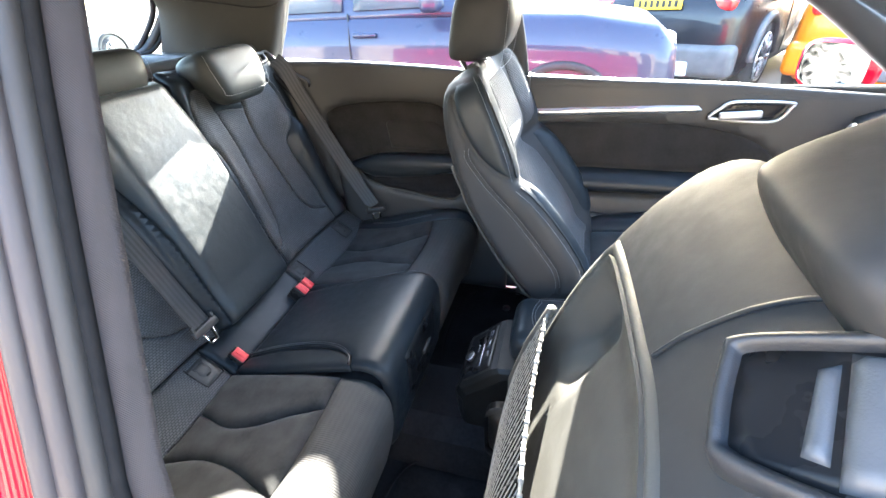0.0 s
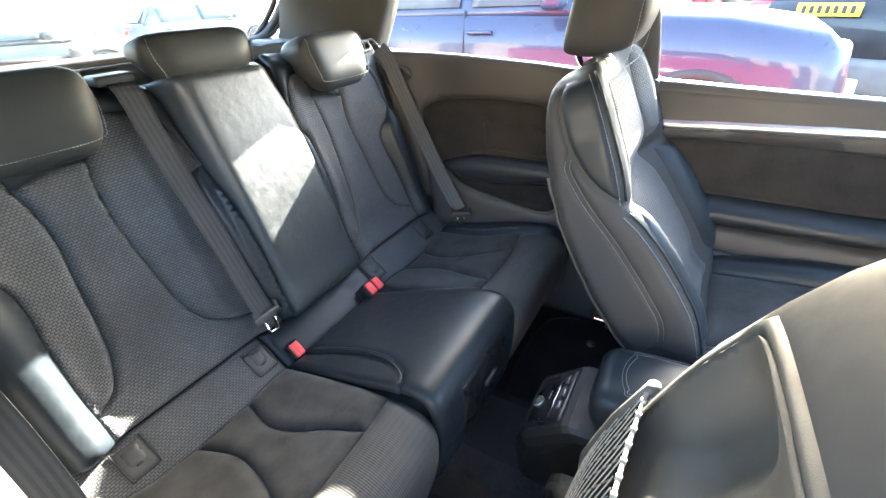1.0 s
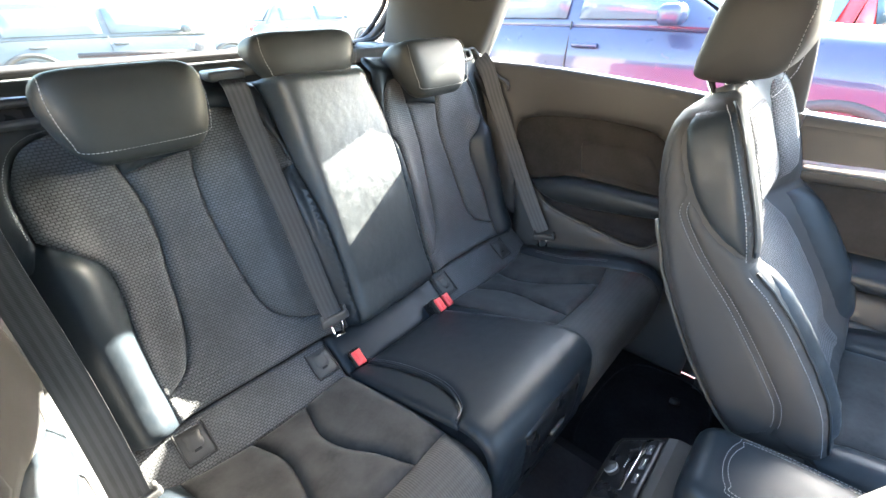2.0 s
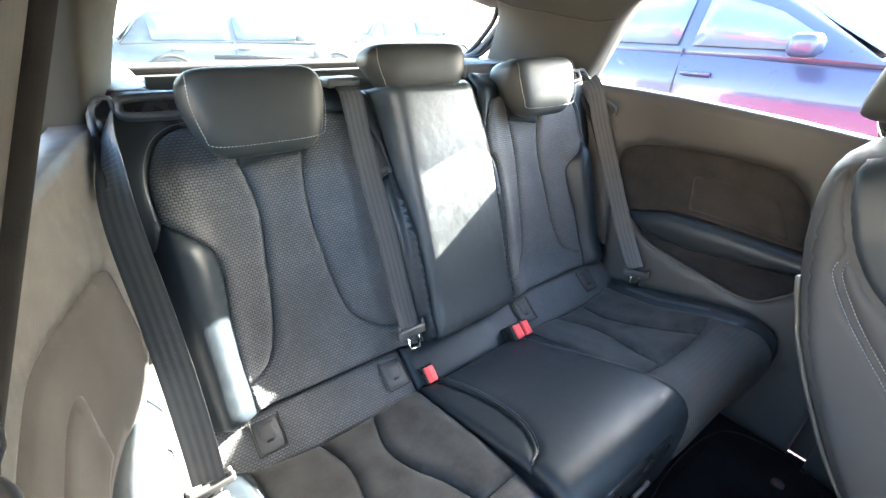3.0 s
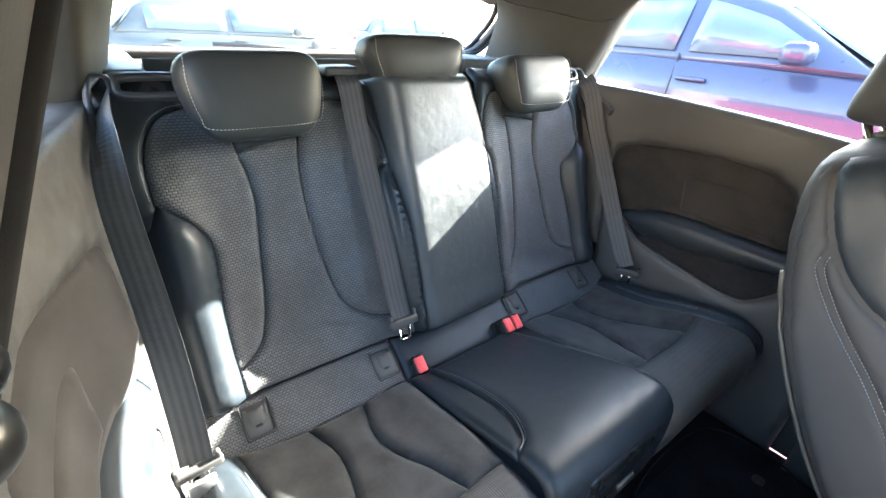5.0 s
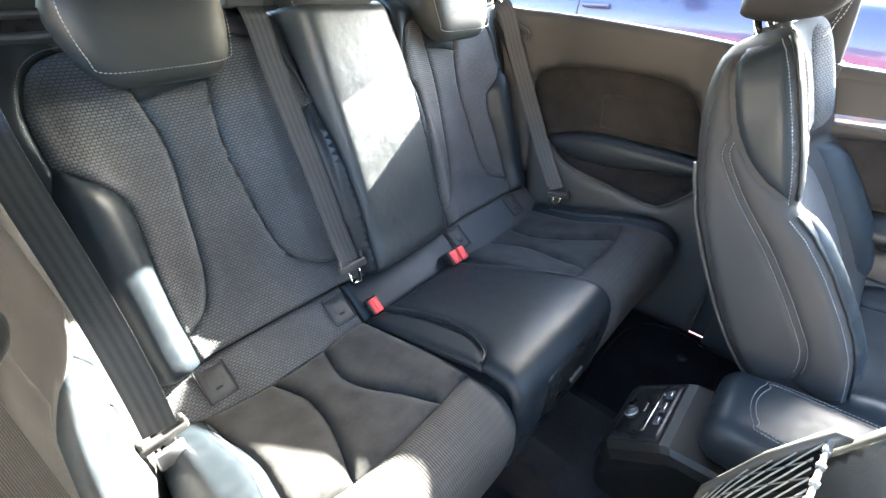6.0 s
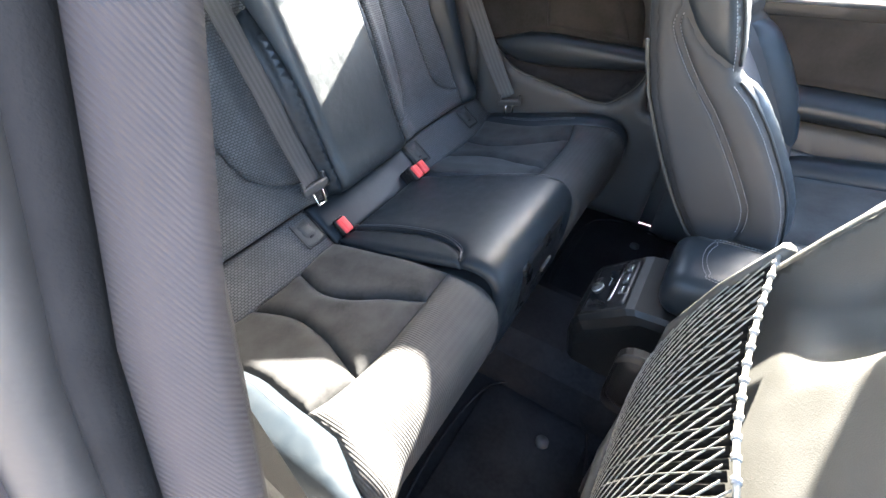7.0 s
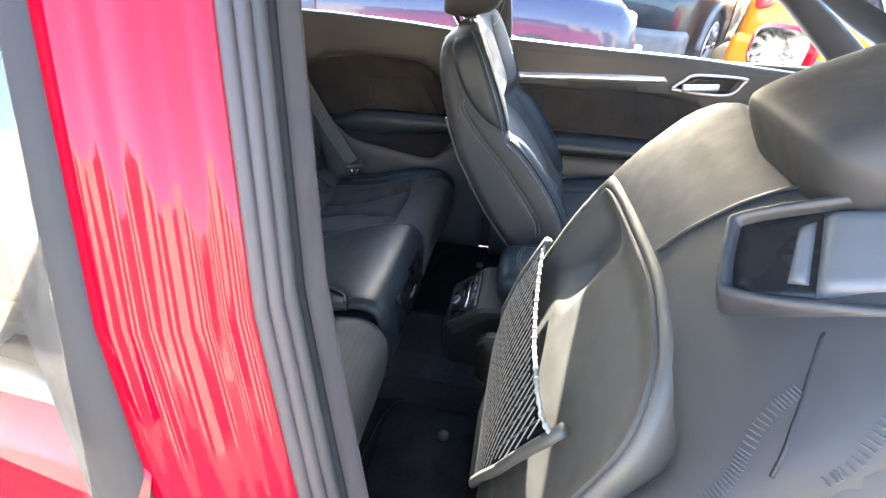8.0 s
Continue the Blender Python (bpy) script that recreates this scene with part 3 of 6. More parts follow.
def headrest(parent, c, w, h, d, lean, post_gap, posts=True, drop=0.09, full=False, leather=LEATHER, foot=None):
    """A padded head restraint: seam-edged front pad on a swept body, with two posts. c: the middle of its front face."""
    m = Matrix.Translation(c) @ Euler((0, radians(-lean), 0)).to_matrix().to_4x4()
    pts = [(0.002, -0.46), (0.012, -0.25), (0.014, 0.05), (0.006, 0.36), (-0.012, 0.485), (-d * 0.45, 0.52), (-d * 0.82, 0.48), (-d, 0.34), (-d * 0.90, 0.08), (-d * 0.62, -0.26), (-d * 0.42, -0.50), (-0.020, -0.545)]
    if full:
        pts = [(-0.004, -0.22), (0.010, -0.05), (0.013, 0.18), (0.0, 0.42), (-0.02, 0.50), (-d * 0.5, 0.52), (-d * 0.85, 0.46), (-d, 0.25), (-d * 1.02, -0.10), (-d, -0.34), (-d * 0.90, -0.43), (-d * 0.50, -0.40), (-0.03, -0.31)]
    ring2 = [(p.x, p.y * h) for p in smoothed([(x, z, 0) for x, z in pts], 4, True)]
    cx, cz = sum(p[0] for p in ring2) / len(ring2), 0.0
    rings = []
    for k in range(-16, 17):
        t = math.sin(k / 16 * math.pi / 2)
        f = (1 - abs(t) ** 7) ** 0.5 if abs(t) < 1 else 0.0
        f = max(f, 0.12)
        y = t * w / 2
        narrow = [(cx + (x - cx) * f, cz + (z - cz) * f) for x, z in ring2]
        rings.append([m @ Vector((x, y * (0.90 + 0.10 * min(1, max(-1, z / (h * 0.5)))), z)) for x, z in narrow])
    ob = part("headrest", loft(rings), leather, parent, "padded black leather headrest")
    sew = [(w * 0.40, 0.42), (w * 0.415, 0.1), (w * 0.385, -0.25), (w * 0.33, -0.385), (0, -0.405), (-w * 0.33, -0.385), (-w * 0.385, -0.25), (-w * 0.415, 0.1), (-w * 0.40, 0.42)]
    line = []
    for p in smoothed([(a, b, 0) for a, b in sew], 6):
        z = p.y * h
        x = lerp_table(p.y, [(-0.46, 0.002), (-0.25, 0.012), (0.05, 0.014), (0.36, 0.006), (0.485, -0.012)])
        f = (1 - abs(2 * p.x / w) ** 7) ** 0.5
        line.append(m @ Vector((cx + (x - cx) * f + 0.0012, p.x, z)))
    part("stitching", stitch_run(line, 0.004, 0.002, 0.0007), THREAD, ob, "pale grey stitching")
    for s in (-1, 1) if posts else ():
        a = m @ Vector((-d * (0.75 if full else 0.45), s * post_gap / 2, -h * 0.40))
        b = a - Vector((0, 0, drop)) if full else m @ Vector((-d * 0.45, s * post_gap / 2, -h * 0.40 - drop))
        if foot:
            b = Vector((foot[0], c[1] + s * post_gap / 2, foot[1]))
            a = m @ Vector((-d * 0.62, s * post_gap / 2, -h * 0.30))
        part("post", tube([a, b], 0.006, 10), BRIGHT_CHROME, ob, "chrome headrest post")
        if not full:
            part("guide", tube([b + (a - b) * 0.18, b + (a - b) * 0.34], 0.013, 12), PLASTIC, ob, "black plastic post guide")
    return ob


headrest(rear_seat, (-0.140, -0.372, 1.110), 0.270, 0.145, 0.125, 14, 0.10, False, leather=LIT_HEADREST_LEATHER)
headrest(rear_seat, (-0.188, 0.002, 1.162), 0.285, 0.100, 0.110, 10, 0.11, True, leather=LIT_HEADREST_LEATHER)
headrest(rear_seat, (-0.142, 0.374, 1.110), 0.265, 0.142, 0.125, 14, 0.10, False, leather=LIT_HEADREST_LEATHER)


# ---- cabin shell ----
BELT = [(-0.35, 1.108), (-0.19, 1.097), (0.03, 1.089), (0.33, 1.070), (0.64, 1.040), (0.93, 1.024), (1.23, 1.012), (1.43, 0.995), (1.70, 0.975)]
SIDE_Y = [(0.24, 0.60), (0.45, 0.635), (0.60, 0.640), (0.80, 0.650), (0.95, 0.662), (1.05, 0.665), (1.12, 0.655)]


def side_surf(side):
    def surf(x, z, h):
        y = lerp_table(z, SIDE_Y) - 0.045 * ease(-x, -0.05, 0.22)
        if side < 0:
            y += 0.045 * ease(x, 0.0, 0.25) - 0.030 * ease(x, 0.42, 0.58)
        return Vector((x, side * (y - h), z))
    return surf


def belt_line(x0, x1, n, dz=0.0):
    return [(x0 + (x1 - x0) * i / n, lerp_table(x0 + (x1 - x0) * i / n, BELT) + dz) for i in range(n + 1)]


def quarter_panel(side, name):
    """The moulded side trim beside the rear seat, with a suede inset, armrest and pocket."""
    surf = side_surf(side)
    q = thing(name, "dark moulded rear side trim with suede inset and armrest", "trim panel", kind="structure")
    inset = curve2((-0.045, 0.80), (-0.050, 0.895), (-0.035, 0.926), (0.024, 0.944), (0.117, 0.954), (0.202, 0.958), (0.279, 0.957), (0.350, 0.951), (0.394, 0.934), (0.427, 0.905), (0.452, 0.860), (0.470, 0.778), n=3)
    arm_top = [(0.470, 0.778), (0.330, 0.780), (0.232, 0.781), (0.143, 0.775), (0.050, 0.748), (0.020, 0.738), (-0.045, 0.765)]
    lip = curve2((0.020, 0.738), (0.037, 0.715), (0.079, 0.676), (0.129, 0.656), (0.218, 0.640), (0.299, 0.626), (0.359, 0.616), (0.392, 0.615), (0.422, 0.621), (0.459, 0.652), (0.491, 0.690), (0.505, 0.740), n=3)
    panel("upper_trim", outline([(-0.30, 0.60)], belt_line(-0.30, 0.615, 10), [(0.625, 0.60), (0.530, 0.62), (0.512, 0.740), (0.508, 0.775), (0.470, 0.778)], inset[::-1][1:], [(-0.045, 0.765), (-0.03, 0.60)]), surf, PLASTIC, q, puff=0.004, edge=0.02, step=0.025)
    panel("suede_inset", outline(inset, arm_top[1:]), surf, BROWN_SUEDE, q, puff=0.001, edge=0.02, step=0.02, label="dark brown suede inset")
    panel("speaker_grille", outline(curve2((0.190, 0.800), (0.180, 0.860), (0.182, 0.893), (0.250, 0.896), (0.324, 0.896), (0.361, 0.890), (0.391, 0.870), (0.419, 0.824), (0.432, 0.795), n=3)), surf, BROWN_SUEDE, q, puff=0.004, edge=0.005, sink=-0.001, tuck=0.004, step=0.016)
    panel("lower_trim", outline([(-0.03, 0.60), (-0.045, 0.74)], lip, [(0.530, 0.62), (0.625, 0.60), (0.62, 0.26), (-0.03, 0.26)]), surf, PLASTIC, q, puff=0.006, edge=0.012, step=0.02)
    if side > 0:
        rings = []
        for n in range(25):
            x = 0.022 + 0.486 * n / 24
            top = lerp_table(x, [(0.02, 0.737), (0.05, 0.748), (0.143, 0.776), (0.232, 0.782), (0.51, 0.779)])
            low = lerp_table(x, [(0.02, 0.728), (0.067, 0.708), (0.122, 0.692), (0.22, 0.694), (0.326, 0.706), (0.396, 0.716), (0.51, 0.730)])
            w = ease(x, 0.0, 0.09)
            rings.append([surf(x, z, h * w) for z, h in ((top + 0.002, -0.02), (top + 0.001, 0.020), (top - 0.006, 0.034), (top - 0.018, 0.041), ((top + low) / 2, 0.043), (low + 0.014, 0.036), (low + 0.003, 0.022), (low, -0.02))])
        part("armrest", loft(rings), LEATHER, q, "padded black armrest")
        panel("pocket", outline(lip, [(0.396, 0.730), (0.22, 0.71), (0.08, 0.72)]), lambda x, z, h: surf(x, z, h - 0.020), CARPET, q, puff=-0.008, edge=0.03, step=0.02, sink=-0.012, label="dark storage pocket")
        part("pocket_lip", tube([surf(x, z, 0.003) for x, z in lip], 0.0028, 6), SHELL_PLASTIC, q)
    else:
        panel("armrest", outline(arm_top[::-1][1:], [(0.508, 0.775)], lip[::-1]), surf, LEATHER, q, puff=0.020, edge=0.06, step=0.014, label="padded black armrest")
    part("liner", block((1.75, 0.012, 0.80), 0.002, at=(-0.26, side * 0.715, 0.64)) if side > 0 else block((1.58, 0.012, 0.80), 0.002, at=(-0.345, side * 0.752, 0.64)), PLASTIC, q)
    sill = [[Vector((x, side * (y - 0.045 * ease(-x, -0.05, 0.22) + (0.045 * ease(x, 0.0, 0.25) - 0.045 * ease(x, 0.40, 0.55) if side < 0 else 0)), lerp_table(x, BELT) + z)) for y, z in ((0.662, -0.03), (0.658, -0.004), (0.668, 0.001), (0.715, -0.004), (0.72, -0.05))] for x in [-0.30 + 0.0925 * i for i in range(11 if side > 0 else 9)]]
    part("window_sill", loft(sill, False), PLASTIC, q)
    return q


quarter_left = quarter_panel(1, "side_trim_left")
quarter_right = quarter_panel(-1, "side_trim_right")

# carpeted panel between the cabin and the boot
boot = part("boot_panel", block((0.02, 1.40, 0.84), 0.004, at=(-0.335, 0, 0.665)), CARPET)
tagged(boot, "black carpeted panel behind the bench", "trim", kind="structure")

# floor and tunnel
part_floor = part("floor", block((2.9, 1.30, 0.05), 0.005, at=(0.95, 0, 0.215)), CARPET)
tagged(part_floor, "black carpeted car floor", "floor", kind="structure")
tunnel = part("tunnel", loft([[(x, y, z) for y, z in ((-0.16, 0.235), (-0.13, 0.32), (-0.08, 0.355), (0.08, 0.355), (0.13, 0.32), (0.16, 0.235))] for x in (0.30, 1.9)], smooth=False), CARPET)
tagged(tunnel, "black carpeted centre tunnel", "floor", kind="structure")

# headliner
rings = []
for x, top in ((-0.62, 1.335), (-0.3, 1.375), (0.1, 1.392), (0.6, 1.39), (1.0, 1.370), (1.20, 1.345)):
    rings.append([(x, y, z) for y, z in ((-0.585, top - 0.036), (-0.56, top - 0.030), (-0.48, top - 0.014), (-0.25, top), (0.25, top), (0.48, top - 0.014), (0.56, top - 0.030), (0.585, top - 0.036), (0.60, top + 0.015), (-0.60, top + 0.015))])
headliner = part("headliner", loft(rings), HEADLINER)
tagged(headliner, "grey cloth headliner", "ceiling", kind="structure")


def pillar(name, label, front, rear, material=PLASTIC, thick=0.03, group=""):
    """A pillar trim skinned between a front and a rear edge line."""
    f, r = smoothed(front, 5), smoothed(rear, 5)
    rings = []
    for a, b in zip(f, r):
        mid = (a + b) / 2
        out = Vector((0, math.copysign(thick, mid.y), 0))
        bow = Vector((0, -math.copysign(0.012, mid.y), 0))
        rings.append([a + out + Vector((-0.05, 0, 0)), a, a.lerp(b, 0.06) + bow * 0.5, a.lerp(b, 0.3) + bow, a.lerp(b, 0.6) + bow, a.lerp(b, 0.94) + bow * 0.4, b, b + out])
    ob = part(name, loft(rings), material)
    return tagged(ob, label, "trim", kind="structure")


def rear_pillar(side, tag):
    """The broad trim between the side window and the tailgate, returning to the glass in front and turning out to the tailgate behind."""
    lines = [((-0.260, 0.690, 1.030), (-0.165, 0.668, 1.19), (-0.105, 0.640, 1.285), (-0.01, 0.600, 1.372)),
             ((-0.245, 0.645, 1.030), (-0.150, 0.614, 1.19), (-0.088, 0.592, 1.285), (0.02, 0.562, 1.352)),
             ((-0.245, 0.612, 1.075), (-0.178, 0.592, 1.19), (-0.125, 0.566, 1.285), (-0.02, 0.530, 1.362)),
             ((-0.33, 0.592, 1.078), (-0.31, 0.562, 1.19), (-0.28, 0.528, 1.285), (-0.20, 0.480, 1.372)),
             ((-0.45, 0.588, 1.078), (-0.45, 0.556, 1.19), (-0.43, 0.520, 1.285), (-0.38, 0.460, 1.368)),
             ((-0.60, 0.600, 1.078), (-0.59, 0.590, 1.19), (-0.56, 0.570, 1.285), (-0.51, 0.490, 1.350)),
             ((-0.70, 0.625, 1.078), (-0.66, 0.640, 1.19), (-0.61, 0.630, 1.285), (-0.55, 0.530, 1.350)),
             ((-0.76, 0.700, 1.070), (-0.71, 0.720, 1.19), (-0.65, 0.700, 1.295), (-0.57, 0.560, 1.385))]
    cols = [smoothed([(x, side * y, z) for x, y, z in line], 6) for line in lines]
    rings = [smoothed([c[i] for c in cols], 3) for i in range(len(cols[0]))]
    rings = [r + [r[-1] + Vector((0, side * 0.02, 0.0)), r[0] + Vector((0, side * 0.02, 0.0))] for r in rings]
    ob = part("pillar_trim_rear_" + tag, loft(rings), HEADLINER)
    return tagged(ob, "dark grey textured rear pillar trim", "trim", kind="structure")


rear_pillar(1, "left")
rear_pillar(-1, "right")
seam = smoothed([(-0.105, 0.580, 1.268), (-0.17, 0.553, 1.262), (-0.30, 0.524, 1.283), (-0.43, 0.508, 1.300), (-0.55, 0.522, 1.330)], 5)
joint = part("pillar_joint", tube(seam, 0.0022, 6), RUBBER)
tagged(joint, "dark joint between rear pillar trim and headliner", "trim", kind="structure")

# left door
door = thing("door_left", "dark front door trim with silver strip and suede insert", "door", kind="structure")
dsurf = side_surf(1)
ins = curve2((0.70, 0.893), (0.83, 0.900), (0.95, 0.902), (1.10, 0.900), (1.20, 0.890), (1.307, 0.860), (1.375, 0.812), (1.36, 0.775), (1.30, 0.762), n=3)
panel("upper_trim", outline([(0.65, 0.70)], belt_line(0.65, 1.75, 12), [(1.75, 0.70), (1.40, 0.72), (1.36, 0.755)], ins[::-1], [(0.70, 0.755)]), dsurf, PLASTIC, door, puff=0.004, edge=0.02, step=0.03)
panel("suede_insert", outline(ins, [(1.138, 0.757), (0.888, 0.760), (0.70, 0.755)]), dsurf, BROWN_SUEDE, door, puff=0.003, edge=0.02, step=0.025, label="dark suede insert")
panel("armrest", [(0.66, 0.752), (0.888, 0.757), (1.138, 0.754), (1.36, 0.750), (1.40, 0.71), (1.20, 0.680), (0.66, 0.675)], lambda x, z, h: dsurf(x, z, h), LEATHER, door, puff=0.055, edge=0.05, step=0.02, label="padded black door armrest")
panel("lower_trim", [(0.66, 0.672), (1.20, 0.677), (1.40, 0.70), (1.75, 0.695), (1.75, 0.235), (0.66, 0.235)], dsurf, PLASTIC, door, puff=0.012, edge=0.03, step=0.035)
panel("silver_strip", outline(curve2((0.69, 0.918), (0.95, 0.928), (1.10, 0.933), (1.175, 0.938), n=3), curve2((1.150, 0.957), (1.05, 0.957), (0.95, 0.954), (0.69, 0.944), n=3)), lambda x, z, h: dsurf(x, z, h + 0.006), CHROME, door, puff=0.006, edge=0.012, label="brushed aluminium trim strip")
part("lower_strip", tube([dsurf(0.70, 0.62, 0.02), dsurf(0.95, 0.60, 0.025), dsurf(1.2, 0.54, 0.02)], 0.012, 8), PLASTIC, door)
hs = lambda x, z, h: dsurf(x, z, h + 0.004)
surround = part("handle_surround", tube([hs(x, z, 0.010) for x, z in curve2((1.179, 0.927), (1.205, 0.950), (1.240, 0.969), (1.37, 0.967), (1.375, 0.955), (1.345, 0.918), (1.26, 0.917), (1.179, 0.924), n=5)], 0.0045, 8), CHROME, door, "aluminium handle surround")
panel("handle_dish", [(1.185, 0.926), (1.240, 0.965), (1.37, 0.963), (1.34, 0.920)], hs, GLOSS_BLACK, door, puff=0.002, sink=0.0)
part("handle", block((0.105, 0.014, 0.022), 0.006, at=(1.255, 0.634, 0.936), turn=(0, -4, 0)), CHROME, door, "aluminium door pull")
sill = [[Vector((x, y, lerp_table(x, BELT) + z)) for y, z in ((0.664, -0.03), (0.660, -0.004), (0.670, 0.001), (0.725, -0.004), (0.73, -0.05))] for x in [0.65 + 0.1 * i for i in range(12)]]
part("window_sill", loft(sill, False), PLASTIC, door)
part("liner", block((1.2, 0.012, 0.76), 0.002, at=(1.25, 0.715, 0.62)), PLASTIC, door)
part("pillar_foot", block((0.07, 0.06, 0.795), 0.002, at=(0.637, 0.675, 0.6435)), PLASTIC, door)


# ---- front seats ----
# levels of the backrest: height, rear, front, half width
CORE = [(0.0, 0.010, 0.120, 0.205), (0.05, -0.012, 0.134, 0.235), (0.10, -0.027, 0.143, 0.252), (0.16, -0.038, 0.149, 0.264), (0.22, -0.047, 0.143, 0.271), (0.30, -0.054, 0.127, 0.275),
        (0.36, -0.057, 0.110, 0.276), (0.40, -0.057, 0.090, 0.276), (0.412, -0.057, 0.084, 0.275), (0.43, -0.056, 0.091, 0.274), (0.49, -0.052, 0.096, 0.270), (0.55, -0.043, 0.097, 0.262),
        (0.60, -0.030, 0.096, 0.250), (0.63, -0.019, 0.093, 0.238), (0.645, -0.010, 0.089, 0.222), (0.655, -0.001, 0.082, 0.200), (0.661, 0.012, 0.072, 0.170)]
POWER = 0.27


def core_at(v):
    return [lerp_table(v, [(r[0], r[k]) for r in CORE]) for k in (1, 2, 3)]


def front_dip(u, v):
    """How far the padded face lies behind the line of its bolsters."""
    hw = core_at(v)[2]
    edge = ease(abs(u) / hw, 0.42, 0.86)
    deep = 0.062 * ease(v, 0.01, 0.12) * (1 - ease(v, 0.40, 0.47)) + 0.036 * ease(v, 0.40, 0.47)
    return deep * (1 - edge)


def core_ring(v, hollow, n=84):
    """One level of the backrest's core, dished in front, and behind too where a shell with a pocket sits in it."""
    w0, w1, hw = core_at(v)
    c, r = (w0 + w1) / 2, (w1 - w0) / 2
    dense = []
    for k in range(720):
        a = 2 * math.pi * k / 720
        dense.append((r * math.copysign(abs(math.cos(a)) ** POWER, math.cos(a)), hw * math.copysign(abs(math.sin(a)) ** POWER, math.sin(a))))
    dense = np.array(dense + dense[:1])
    run = np.concatenate(([0], np.cumsum(np.sqrt((np.diff(dense, axis=0) ** 2).sum(1)))))
    at = np.linspace(0, run[-1], n, endpoint=False)
    mid = ease(v, 0.02, 0.08) * (1 - ease(v, 0.50, 0.60))
    out = []
    for w, u in zip(np.interp(at, run, dense[:, 0]), np.interp(at, run, dense[:, 1])):
        f = mid * (1 - ease(abs(u) / hw, 0.62, 0.88))
        w += c
        out.append((w - front_dip(u, v) if w > c else w + (0.05 * f * (1 - ease(v, 0.44, 0.49)) if hollow else 0), float(u), v))
    return out


def side_of(sgn):
    """The backrest's flank: w forward, v up, h out of it."""
    def surf(w, v, h):
        w0, w1, hw = core_at(v)
        c, r = (w0 + w1) / 2, (w1 - w0) / 2
        q = min(0.995, abs((w - c) / r)) ** (1 / POWER)
        return Vector((w, sgn * (hw * (1 - q * q) ** (POWER / 2) + h), v))
    return surf


def rear_surf(u, v, h):
    """The backrest's rear face: u across, v up, h out of it."""
    w0, w1, hw = core_at(v)
    c, r = (w0 + w1) / 2, (w1 - w0) / 2
    q = min(0.992, abs(u / hw)) ** (1 / POWER)
    flare = max(0.0, abs(u / hw) - 0.9) * 2
    return Vector((c - r * (1 - q * q) ** (POWER / 2) - h * (1 - 0.5 * flare), u + math.copysign(h * flare, u), v))


def front_surf(u, v, h):
    """The backrest's front face."""
    w0, w1, hw = core_at(v)
    c, r = (w0 + w1) / 2, (w1 - w0) / 2
    q = min(0.992, abs(u / hw)) ** (1 / POWER)
    return Vector((c + r * (1 - q * q) ** (POWER / 2) - front_dip(u, v) + h, u, v))


